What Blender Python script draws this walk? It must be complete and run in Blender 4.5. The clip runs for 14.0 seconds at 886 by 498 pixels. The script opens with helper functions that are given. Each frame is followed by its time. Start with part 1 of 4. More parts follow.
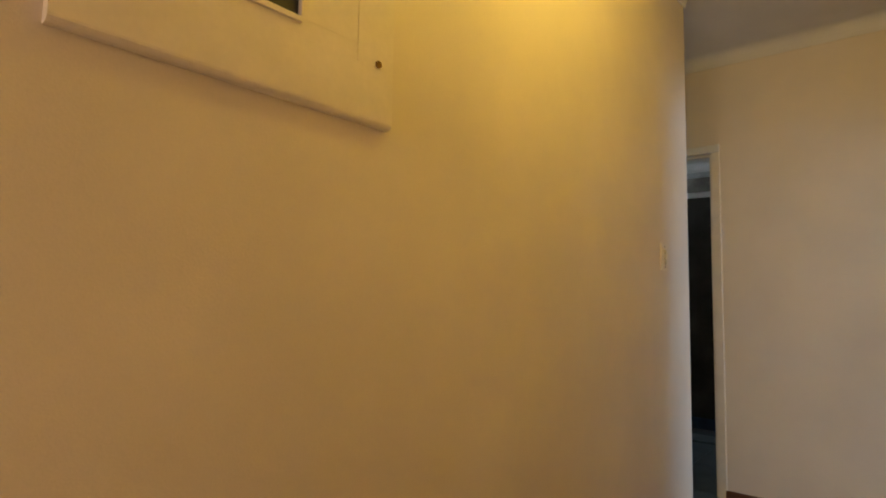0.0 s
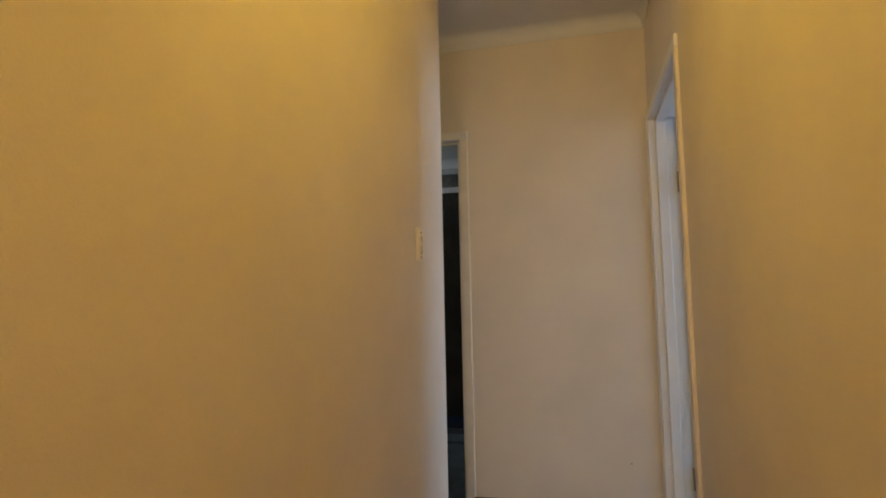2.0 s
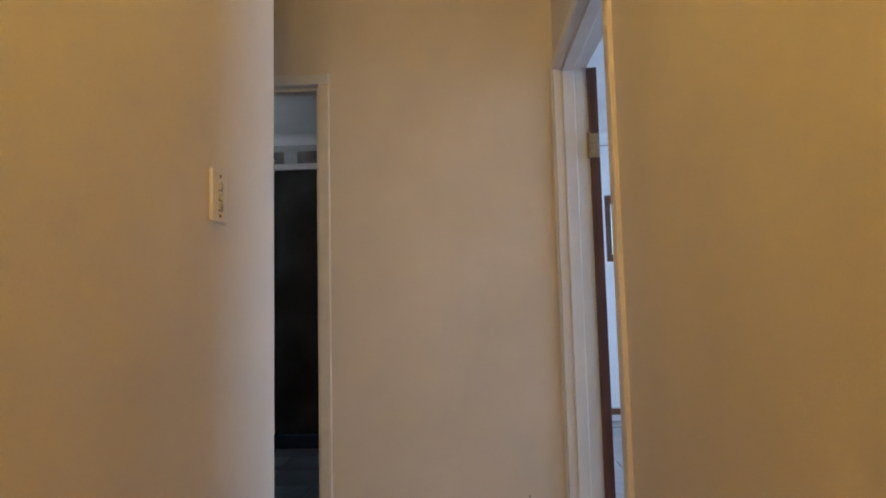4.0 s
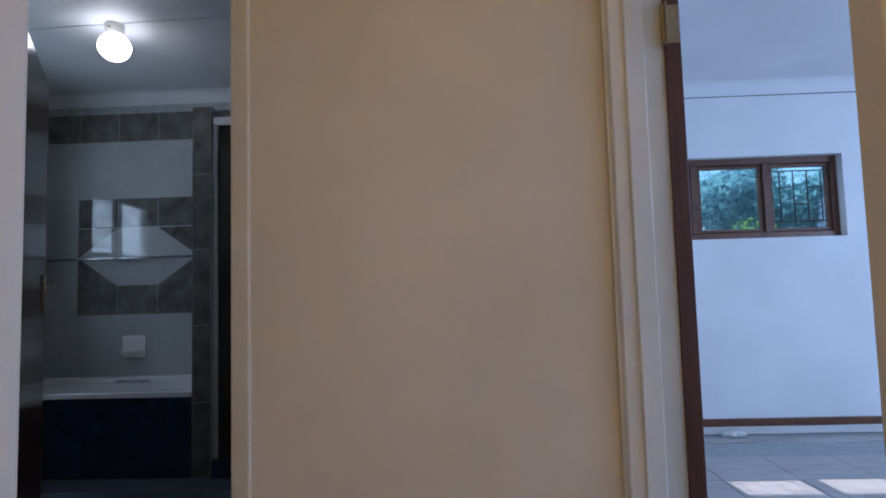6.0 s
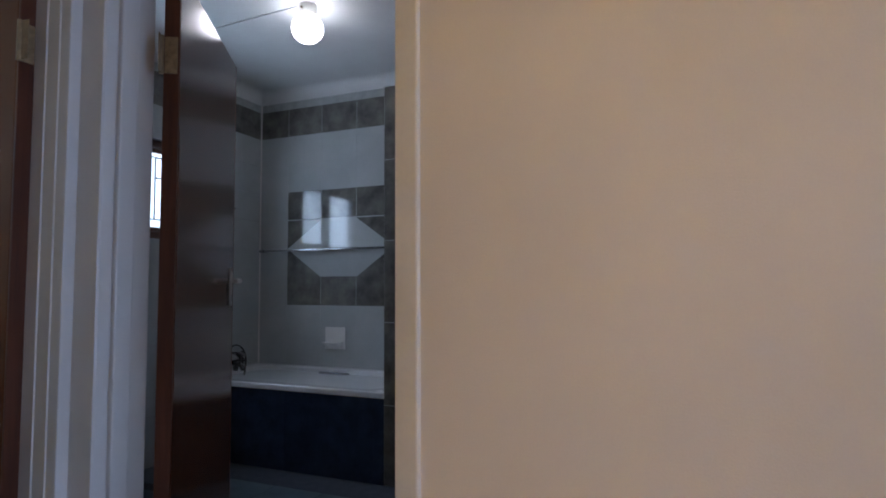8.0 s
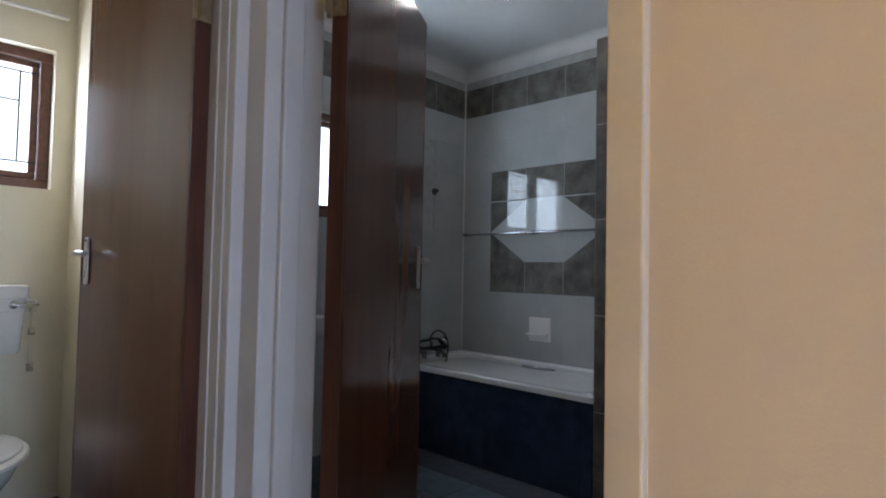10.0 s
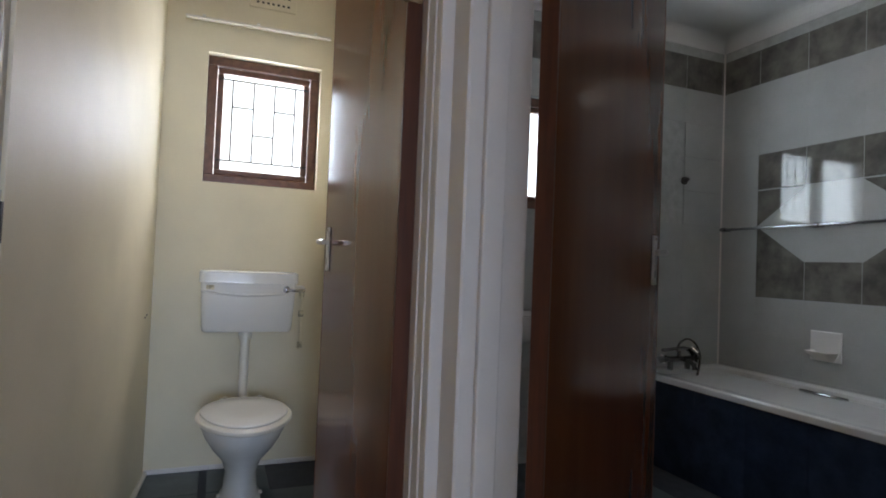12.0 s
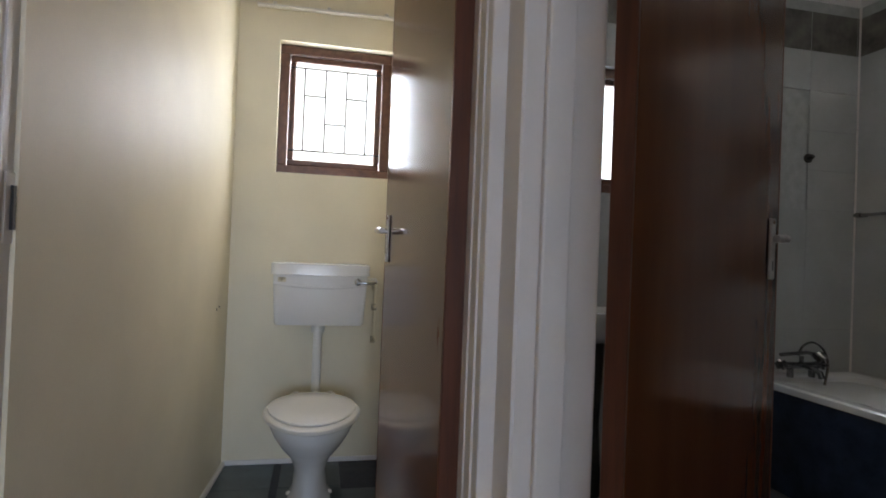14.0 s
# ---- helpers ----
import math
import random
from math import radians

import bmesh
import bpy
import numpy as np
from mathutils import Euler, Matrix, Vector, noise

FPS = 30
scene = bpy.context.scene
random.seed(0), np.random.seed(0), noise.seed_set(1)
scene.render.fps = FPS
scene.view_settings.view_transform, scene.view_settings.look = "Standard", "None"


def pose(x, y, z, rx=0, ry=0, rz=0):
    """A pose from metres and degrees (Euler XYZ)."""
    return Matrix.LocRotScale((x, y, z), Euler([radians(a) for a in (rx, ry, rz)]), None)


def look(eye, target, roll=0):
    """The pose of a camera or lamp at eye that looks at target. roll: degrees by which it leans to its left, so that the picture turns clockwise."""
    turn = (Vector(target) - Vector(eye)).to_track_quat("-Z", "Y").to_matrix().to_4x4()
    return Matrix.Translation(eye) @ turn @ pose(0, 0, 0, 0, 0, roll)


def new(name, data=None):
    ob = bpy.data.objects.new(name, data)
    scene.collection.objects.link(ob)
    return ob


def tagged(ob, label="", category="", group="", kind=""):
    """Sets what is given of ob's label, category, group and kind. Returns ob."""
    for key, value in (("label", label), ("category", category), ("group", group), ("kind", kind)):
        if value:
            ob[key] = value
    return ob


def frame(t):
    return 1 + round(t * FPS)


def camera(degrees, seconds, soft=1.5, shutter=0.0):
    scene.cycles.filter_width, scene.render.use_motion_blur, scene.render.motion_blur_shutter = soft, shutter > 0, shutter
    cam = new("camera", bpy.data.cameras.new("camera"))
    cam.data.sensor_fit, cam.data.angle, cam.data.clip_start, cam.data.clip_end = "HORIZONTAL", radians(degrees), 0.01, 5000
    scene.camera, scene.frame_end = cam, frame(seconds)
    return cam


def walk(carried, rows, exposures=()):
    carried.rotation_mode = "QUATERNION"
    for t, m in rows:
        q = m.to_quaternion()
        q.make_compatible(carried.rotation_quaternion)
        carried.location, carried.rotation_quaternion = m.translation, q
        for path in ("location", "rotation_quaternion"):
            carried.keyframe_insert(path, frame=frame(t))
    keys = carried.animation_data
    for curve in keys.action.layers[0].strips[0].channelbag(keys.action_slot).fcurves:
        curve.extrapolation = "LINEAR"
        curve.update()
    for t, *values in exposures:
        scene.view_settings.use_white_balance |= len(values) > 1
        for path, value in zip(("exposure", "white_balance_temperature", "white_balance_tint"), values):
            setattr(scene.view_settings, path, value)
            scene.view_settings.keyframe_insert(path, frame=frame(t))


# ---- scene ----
cam = camera(76.2, 14.0, soft=1.9)
PATH = [
    (0, -0.110, -3.623, 1.169, 39.76, 4.44, -0.80),
    (0.5, -0.152, -3.521, 1.165, 34.40, 4.55, -0.10),
    (1, -0.227, -3.403, 1.160, 28.13, 4.56, 0.30),
    (1.5, -0.319, -3.300, 1.176, 20.66, 4.41, 0.63),
    (2, -0.354, -3.107, 1.158, 14.20, 4.59, 1.19),
    (2.5, -0.359, -2.900, 1.153, 9.29, 4.82, 1.57),
    (3, -0.364, -2.751, 1.155, 6.23, 4.36, 1.45),
    (5.5, -0.375, -1.712, 1.042, 2.09, 4.36, 1.54),
    (6, -0.401, -1.498, 1.044, 2.30, 4.04, 1.59),
    (6.5, -0.463, -1.339, 1.050, 2.42, 3.60, 1.47),
    (7, -0.479, -1.169, 1.078, 5.87, 3.18, 1.23),
    (7.5, -0.488, -1.055, 1.084, 13.69, 3.33, 0.78),
    (8, -0.536, -0.964, 1.089, 22.34, 3.33, 0.27),
    (10.5, -0.730, -0.554, 1.058, 49.23, 2.00, -1.33),
    (11, -0.747, -0.494, 1.049, 56.29, 1.97, -1.57),
    (11.5, -0.757, -0.474, 1.039, 62.97, 1.85, -1.98),
    (12, -0.796, -0.469, 1.034, 68.16, 1.69, -2.29),
    (12.5, -0.851, -0.447, 1.032, 72.78, 1.40, -2.46),
    (13, -0.910, -0.397, 1.026, 75.73, 1.23, -2.49),
    (13.5, -0.934, -0.355, 1.027, 77.10, 0.97, -2.37),
    (14, -0.957, -0.329, 1.028, 77.66, 0.66, -2.21),
]
walk(cam, [(t, pose(x, y, z, 90 + p, r, a)) for t, x, y, z, a, p, r in PATH], exposures=((0.0, 0.2, 6900, 13), (3.0, 0.28, 6700, 16), (5.5, 0.12, 6000, 20), (6.5, -0.10, 5650, 20), (8.0, 0.45, 5950, 22), (10.5, 0.82, 6800, 20), (14.0, 0.80, 7700, 21)))

# world, sun and the lights of the place
world = bpy.data.worlds.new("sky")
scene.world = world
world.use_nodes = True
_n = world.node_tree.nodes
_sky = _n.new("ShaderNodeTexSky")
_sky.sky_type = "NISHITA"
_sky.sun_disc = False
_sky.sun_elevation = radians(54)
_sky.sun_rotation = radians(-5)
_n["Background"].inputs["Strength"].default_value = 0.15
world.node_tree.links.new(_sky.outputs["Color"], _n["Background"].inputs["Color"])


def lamp(name, kind, energy, color, m, **kw):
    data = bpy.data.lights.new(name, kind)
    data.energy, data.color = energy, color
    for k, v in kw.items():
        if k == "size":
            data.size = v
        elif k == "size_y":
            data.shape, data.size_y = "RECTANGLE", v
        elif k == "angle":
            data.angle = v
        elif k == "radius":
            data.shadow_soft_size = v
    ob = new(name, data)
    ob.matrix_world = m
    return ob


lamp("sun", "SUN", 5.0, (1.0, 0.95, 0.86), look((1.3, 8.0, 8.8), (1.8, 1.9, 0.0)), angle=radians(0.6))
# daylight just outside the obscured panes of the toilet and the bathroom
TOILET_LIGHT = lamp("toilet_window_daylight", "AREA", 10.5, (0.74, 0.85, 1.0), look((-3.915, -0.275, 1.71), (0, -0.275, 1.71)), size=0.54, size_y=0.62)
BATH_LIGHT = lamp("bathroom_window_daylight", "AREA", 33.0, (0.74, 0.88, 1.0), look((-3.75, 1.41, 1.70), (0, 1.41, 1.70)), size=1.6, size_y=1.1)
# large window of the bedroom, round the corner from the door
BED_LIGHT = lamp("bedroom_window_daylight", "AREA", 90.0, (0.48, 0.70, 1.0), look((4.72, -0.3, 1.45), (0, -0.3, 1.30)), size=2.0, size_y=1.4)
# warm bulb in the passage; the bathroom globe glows through its own material
lamp("passage_bulb", "POINT", 12.0, (1.0, 0.73, 0.12), pose(-0.52, -2.30, 2.44), radius=0.05)
# added fill lamp behind the camera, to brighten the near passage walls
lamp("passage_end_fill", "AREA", 20.0, (1.0, 0.76, 0.54), look((-0.46, -6.24, 1.2), (-0.46, 0, 1.2)), size=0.72, size_y=1.9)


# ---------------------------------------------------------------- materials
def mat(name, color, rough=0.6, metal=0.0, var=0.06, scale=6.0, fine=180.0, bump=0.05, color2=None, stretch=(1, 1, 1), spec=0.5, coat=0.0, island=0.0, obj=0.0):
    m = bpy.data.materials.new(name)
    m.use_nodes = True
    t = m.node_tree
    b = t.nodes["Principled BSDF"]
    b.inputs["Roughness"].default_value = rough
    b.inputs["Metallic"].default_value = metal
    b.inputs["Specular IOR Level"].default_value = spec
    b.inputs["Coat Weight"].default_value = coat
    b.inputs["Coat Roughness"].default_value = 0.14
    geo = t.nodes.new("ShaderNodeNewGeometry")
    mp = t.nodes.new("ShaderNodeMapping")
    mp.inputs["Scale"].default_value = stretch
    t.links.new(geo.outputs["Position"], mp.inputs["Vector"])
    n1 = t.nodes.new("ShaderNodeTexNoise")
    n1.inputs["Scale"].default_value = scale
    n1.inputs["Detail"].default_value = 6
    n2 = t.nodes.new("ShaderNodeTexNoise")
    n2.inputs["Scale"].default_value = fine
    n2.inputs["Detail"].default_value = 3
    t.links.new(mp.outputs["Vector"], n1.inputs["Vector"])
    t.links.new(mp.outputs["Vector"], n2.inputs["Vector"])
    ramp = t.nodes.new("ShaderNodeMix")
    ramp.data_type = "RGBA"
    c2 = color2 or tuple(c * (1 - 2.2 * var) for c in color)
    c1 = color if color2 else tuple(min(1, c * (1 + var)) for c in color)
    ramp.inputs["A"].default_value = (*c1, 1)
    ramp.inputs["B"].default_value = (*c2, 1)
    ct = t.nodes.new("ShaderNodeMapRange")
    ct.inputs["From Min"].default_value = 0.3
    ct.inputs["From Max"].default_value = 0.7
    add = t.nodes.new("ShaderNodeMath")
    add.operation = "MULTIPLY_ADD"
    t.links.new(n2.outputs["Fac"], add.inputs[0])
    add.inputs[1].default_value = 0.25
    t.links.new(n1.outputs["Fac"], add.inputs[2])
    sub = t.nodes.new("ShaderNodeMath")
    sub.operation = "SUBTRACT"
    t.links.new(add.outputs[0], sub.inputs[0])
    sub.inputs[1].default_value = 0.125
    t.links.new(sub.outputs[0], ct.inputs["Value"])
    t.links.new(ct.outputs["Result"], ramp.inputs["Factor"])
    out = ramp.outputs["Result"]
    if obj:
        info = t.nodes.new("ShaderNodeObjectInfo")
        mr = t.nodes.new("ShaderNodeMapRange")
        mr.inputs["To Min"].default_value = 1 - obj
        mr.inputs["To Max"].default_value = 1 + obj
        t.links.new(info.outputs["Random"], mr.inputs["Value"])
        hsv = t.nodes.new("ShaderNodeHueSaturation")
        t.links.new(mr.outputs["Result"], hsv.inputs["Value"])
        t.links.new(out, hsv.inputs["Color"])
        out = hsv.outputs["Color"]
    if island:
        mr = t.nodes.new("ShaderNodeMapRange")
        mr.inputs["To Min"].default_value = 1 - island
        mr.inputs["To Max"].default_value = 1 + island
        t.links.new(geo.outputs["Random Per Island"], mr.inputs["Value"])
        hsv = t.nodes.new("ShaderNodeHueSaturation")
        t.links.new(mr.outputs["Result"], hsv.inputs["Value"])
        t.links.new(out, hsv.inputs["Color"])
        out = hsv.outputs["Color"]
    t.links.new(out, b.inputs["Base Color"])
    if bump:
        bp = t.nodes.new("ShaderNodeBump")
        bp.inputs["Strength"].default_value = bump
        bp.inputs["Distance"].default_value = 0.02
        t.links.new(add.outputs[0], bp.inputs["Height"])
        t.links.new(bp.outputs["Normal"], b.inputs["Normal"])
    return m


CREAM = mat("cream_wall_paint", (0.74, 0.65, 0.56), 0.55, var=0.04, scale=2.2, fine=260, bump=0.10)
CREAM_PALE = mat("pale_cream_wall_paint", (0.81, 0.74, 0.575), 0.5, var=0.04, scale=2.5, fine=240, bump=0.06, spec=0.2)
WHITE_WALL = mat("white_wall_paint", (0.86, 0.86, 0.86), 0.6, var=0.03, scale=2.0, fine=200, bump=0.08)
CEILING = mat("ceiling_paint", (0.74, 0.71, 0.68), 0.75, var=0.04, scale=2.5, fine=220, bump=0.06)
BATH_CEIL = mat("bathroom_ceiling_paint", (0.72, 0.74, 0.74), 0.6, var=0.04, scale=2.5, fine=220, bump=0.05)
GLOSS = mat("white_gloss_frame_paint", (0.74, 0.71, 0.685), 0.42, var=0.03, scale=5, fine=120, bump=0.02)
WOOD = mat("dark_varnished_wood", (0.165, 0.062, 0.027), 0.15, var=0.2, scale=4, fine=60, bump=0.002, color2=(0.132, 0.049, 0.022), stretch=(4, 4, 0.4), spec=0.28)
LIP = mat("red_brown_wood_edge", (0.13, 0.040, 0.020), 0.4, var=0.2, scale=6, fine=60, bump=0.04, color2=(0.07, 0.022, 0.012), stretch=(9, 9, 0.6))
WIN_WOOD = mat("brown_window_wood", (0.16, 0.068, 0.038), 0.4, var=0.2, scale=8, fine=80, bump=0.05, color2=(0.09, 0.036, 0.022), stretch=(4, 4, 4))
TILE = mat("pale_grey_glazed_tile", (0.45, 0.475, 0.475), 0.045, var=0.04, scale=5, fine=60, bump=0.01, obj=0.02)
DARK_TILE = mat("grey_marbled_tile", (0.20, 0.195, 0.175), 0.06, var=0.2, scale=9, fine=40, bump=0.01, color2=(0.085, 0.085, 0.080), obj=0.12)
NAVY_TILE = mat("navy_glazed_tile", (0.030, 0.050, 0.095), 0.22, var=0.2, scale=12, fine=60, bump=0.02, color2=(0.018, 0.03, 0.06), obj=0.1)
GROUT = mat("pale_grout", (0.43, 0.455, 0.455), 0.85, var=0.08, scale=20)
DARK_GROUT = mat("dark_grout", (0.06, 0.07, 0.09), 0.85, var=0.1, scale=20)
SLATE = mat("slate_blue_floor", (0.085, 0.120, 0.145), 0.4, var=0.2, scale=10, fine=90, bump=0.05, color2=(0.050, 0.072, 0.092), obj=0.1)
BEIGE = mat("beige_floor_tile", (0.46, 0.40, 0.32), 0.35, var=0.1, scale=6, fine=80, bump=0.03, obj=0.05)
BED_TILE = mat("pale_bedroom_floor_tile", (0.50, 0.47, 0.45), 0.3, var=0.12, scale=5, fine=60, bump=0.03, color2=(0.38, 0.35, 0.33), stretch=(1, 3, 1), obj=0.06)
CERAMIC = mat("white_porcelain", (0.80, 0.80, 0.79), 0.12, var=0.02, scale=4, bump=0.0)
BATH_WHITE = mat("white_bath_enamel", (0.74, 0.76, 0.77), 0.16, var=0.02, scale=4, bump=0.0)
PLASTIC = mat("white_plastic", (0.80, 0.78, 0.73), 0.35, var=0.03, scale=10, bump=0.02)
PANEL = mat("painted_board", (0.78, 0.70, 0.60), 0.4, var=0.04, scale=8, fine=90, bump=0.06)
CHROME = mat("chrome", (0.42, 0.42, 0.43), 0.12, 1.0, var=0.05, scale=30, bump=0.0)
# chrome of the mixer, its dark reflections put into the base colour
DARK_CHROME = mat("dark_reflecting_chrome", (0.20, 0.20, 0.205), 0.16, 1.0, var=0.2, scale=40, bump=0.0)
STEEL = mat("dull_steel", (0.56, 0.54, 0.52), 0.28, 1.0, var=0.15, scale=30, bump=0.02)
BRASS = mat("tarnished_brass", (0.20, 0.11, 0.045), 0.45, 0.9, var=0.2, scale=60, bump=0.05)
CREAM_STEEL = mat("paint_splashed_hinge", (0.36, 0.26, 0.15), 0.45, 0.3, var=0.15, scale=60, bump=0.05)
# flat black put in as the shade inside slots, holes and gaps
BLACK = mat("recess_black", (0.012, 0.012, 0.013), 0.4, var=0.1, scale=20)
BAR = mat("dark_bar_paint", (0.035, 0.033, 0.032), 0.5, var=0.15, scale=60)
ALU = mat("white_aluminium", (0.68, 0.69, 0.70), 0.35, 0.2, var=0.05, scale=20)
SHOWER_GLASS = mat("smoked_shower_panel", (0.045, 0.045, 0.042), 0.15, var=0.2, scale=4, bump=0.0)
SKIRT = mat("red_brown_skirting", (0.17, 0.062, 0.028), 0.35, var=0.2, scale=6, bump=0.03, color2=(0.10, 0.036, 0.018), stretch=(1, 1, 6))
STAIN = mat("yellowed_limescale", (0.66, 0.59, 0.43), 0.6, var=0.3, scale=40, bump=0.1)
BARK = mat("bark", (0.16, 0.12, 0.09), 0.9, var=0.3, scale=12, bump=0.5)
GRASS = mat("lawn", (0.10, 0.13, 0.05), 0.95, var=0.3, scale=3, fine=40, bump=0.6, color2=(0.20, 0.17, 0.09))
OUT_WALL = mat("garden_wall_plaster", (0.55, 0.50, 0.44), 0.85, var=0.15, scale=3, bump=0.2)


def emitter(name, color, strength):
    m = bpy.data.materials.new(name)
    m.use_nodes = True
    b = m.node_tree.nodes["Principled BSDF"]
    b.inputs["Base Color"].default_value = (0.8, 0.8, 0.8, 1)
    b.inputs["Emission Color"].default_value = (*color, 1)
    b.inputs["Emission Strength"].default_value = strength
    return m


GLOBE = emitter("lit_opal_glass", (1.0, 0.99, 0.95), 8.0)


def thin_glass(name, tint, gloss):
    m = bpy.data.materials.new(name)
    m.use_nodes = True
    t = m.node_tree
    t.nodes.remove(t.nodes["Principled BSDF"])
    tr, gl, mx = (t.nodes.new(k) for k in ("ShaderNodeBsdfTransparent", "ShaderNodeBsdfGlossy", "ShaderNodeMixShader"))
    tr.inputs["Color"].default_value = (*tint, 1)
    gl.inputs["Roughness"].default_value = 0.02
    mx.inputs[0].default_value = gloss
    t.links.new(tr.outputs[0], mx.inputs[1])
    t.links.new(gl.outputs[0], mx.inputs[2])
    t.links.new(mx.outputs[0], t.nodes["Material Output"].inputs["Surface"])
    return m


# the tint carries the blue cast of the daylight seen through the bedroom window
BLUE_PANE = thin_glass("blue_cast_window_glass", (0.72, 0.92, 1.0), 0.05)
PANE = thin_glass("window_glass", (0.90, 0.97, 1.0), 0.05)
GLOW = emitter("bright_overcast_glow", (0.95, 0.98, 1.0), 1.0)


# ---------------------------------------------------------------- mesh helpers
def mesh_of(bm, name, material, smooth=False):
    bmesh.ops.recalc_face_normals(bm, faces=bm.faces)
    me = bpy.data.meshes.new(name)
    bm.to_mesh(me)
    bm.free()
    me.materials.append(material)
    if smooth:
        for p in me.polygons:
            p.use_smooth = True
        me.set_sharp_from_angle(angle=radians(38))
    return me


def part(name, bm, material, parent=None, label="", smooth=False):
    ob = new(name, mesh_of(bm, name, material, smooth))
    if parent:
        ob.parent = parent
    return tagged(ob, label)


def thing(name, label, category, m=None, kind="", group=""):
    ob = new(name)
    ob.empty_display_size = 0.1
    if m:
        ob.matrix_world = m
    return tagged(ob, label, category, group, kind)


def add_box(bm, x0, x1, y0, y1, z0, z1, bev=0.0, seg=2):
    r = bmesh.ops.create_cube(bm, size=1)
    vs = r["verts"]
    bmesh.ops.scale(bm, vec=(x1 - x0, y1 - y0, z1 - z0), verts=vs)
    bmesh.ops.translate(bm, vec=((x0 + x1) / 2, (y0 + y1) / 2, (z0 + z1) / 2), verts=vs)
    if bev:
        es = list({e for v in vs for e in v.link_edges})
        bmesh.ops.bevel(bm, geom=es, offset=bev, segments=seg, affect="EDGES", profile=0.5)
    return bm


def box(x0, x1, y0, y1, z0, z1, bev=0.0, seg=2):
    return add_box(bmesh.new(), x0, x1, y0, y1, z0, z1, bev, seg)


def pierced(axis, a0, a1, b0, b1, z0, z1, hole):
    """A wall as one mesh with one opening through it; axis is its thin direction, a its depth, b its length, hole is (b0, b1, z0, z1)."""
    bm = bmesh.new()
    put = (lambda a, b, z: (a, b, z)) if axis == "x" else (lambda a, b, z: (b, a, z))
    rings = []
    for c0, c1, d0, d1 in ((b0, b1, z0, z1), hole):
        rings.append([[bm.verts.new(put(a, b, z)) for b, z in ((c0, d0), (c1, d0), (c1, d1), (c0, d1))] for a in (a0, a1)])
    for k in range(4):
        j = (k + 1) % 4
        for side in (0, 1):
            bm.faces.new((rings[0][side][k], rings[0][side][j], rings[1][side][j], rings[1][side][k]))
        for r in rings:
            bm.faces.new((r[0][k], r[0][j], r[1][j], r[1][k]))
    return bm


def structure(name, bm, material, label, smooth=False):
    return tagged(part(name, bm, material, None, "", smooth), label, "", "", "structure")


def add_tube(bm, pts, r, n=10):
    """A round bar along a polyline."""
    rings = []
    pts = [Vector(p) for p in pts]
    for i, p in enumerate(pts):
        d = (pts[min(i + 1, len(pts) - 1)] - pts[max(i - 1, 0)]).normalized()
        a = d.orthogonal().normalized() if i == 0 else (rings_a - d * rings_a.dot(d)).normalized()
        rings_a = a
        b = d.cross(a)
        rings.append([bm.verts.new(p + r * (math.cos(2 * math.pi * k / n) * a + math.sin(2 * math.pi * k / n) * b)) for k in range(n)])
    for r0, r1 in zip(rings, rings[1:]):
        for k in range(n):
            bm.faces.new((r0[k], r0[(k + 1) % n], r1[(k + 1) % n], r1[k]))
    bm.faces.new(rings[0][::-1])
    bm.faces.new(rings[-1])
    return bm


def tube(pts, r, n=10):
    return add_tube(bmesh.new(), pts, r, n)


def loft(rings, cap0=True, cap1=True):
    """A skin over closed rings of the same number of points."""
    bm = bmesh.new()
    vs = [[bm.verts.new(p) for p in ring] for ring in rings]
    n = len(vs[0])
    for r0, r1 in zip(vs, vs[1:]):
        for k in range(n):
            bm.faces.new((r0[k], r0[(k + 1) % n], r1[(k + 1) % n], r1[k]))
    if cap0:
        bm.faces.new(vs[0][::-1])
    if cap1:
        bm.faces.new(vs[-1])
    return bm


def oval(cx, cy, z, a, b, n=40, egg=0.0):
    """An egg-shaped ring, long along x; egg narrows its far end."""
    out = []
    for k in range(n):
        t = 2 * math.pi * k / n
        out.append((cx + a * math.cos(t), cy + b * math.sin(t) * (1 - egg * math.cos(t)), z))
    return out


def round_rect(x0, x1, y0, y1, z, r, n=6):
    out = []
    for cx, cy, a0 in ((x1 - r, y1 - r, 0), (x0 + r, y1 - r, 90), (x0 + r, y0 + r, 180), (x1 - r, y0 + r, 270)):
        for k in range(n + 1):
            a = radians(a0 + 90 * k / n)
            out.append((cx + r * math.cos(a), cy + r * math.sin(a), z))
    return out


def cornice(name, a, b, inward, z, size, material, label):
    """A cove along a wall from a to b, hung between wall and ceiling."""
    prof = [(0.0, -size), (0.006, -size)] + [(size * (1 - math.cos(radians(q))) * 0.9 + 0.006, -size * (1 - math.sin(radians(q)))) for q in range(15, 91, 15)] + [(size, 0.0), (0.0, 0.0)]
    bm = bmesh.new()
    ends = []
    for p in (a, b):
        ends.append([bm.verts.new((p[0] + inward[0] * u, p[1] + inward[1] * u, z + w)) for u, w in prof])
    for k in range(len(prof)):
        bm.faces.new((ends[0][k], ends[0][(k + 1) % len(prof)], ends[1][(k + 1) % len(prof)], ends[1][k]))
    bm.faces.new(ends[0][::-1])
    bm.faces.new(ends[1])
    return structure(name, bm, material, label)


# ---------------------------------------------------------------- the plan, in metres
XR, XL, YD = 0.0, -0.917, -0.851           # passage walls, corner of the left wall
XT0, XT1 = -1.93, -2.05                    # wall with the toilet door
XTB, XBB = -3.785, -3.45                   # outer walls of toilet and bathroom
YB, YF = 2.471, 1.778                      # bathroom back wall, front of the bath
HP, HB, HT, HBED = 2.635, 2.53, 2.60, 2.45 # ceilings
YBED, XBED = 2.52, 4.55
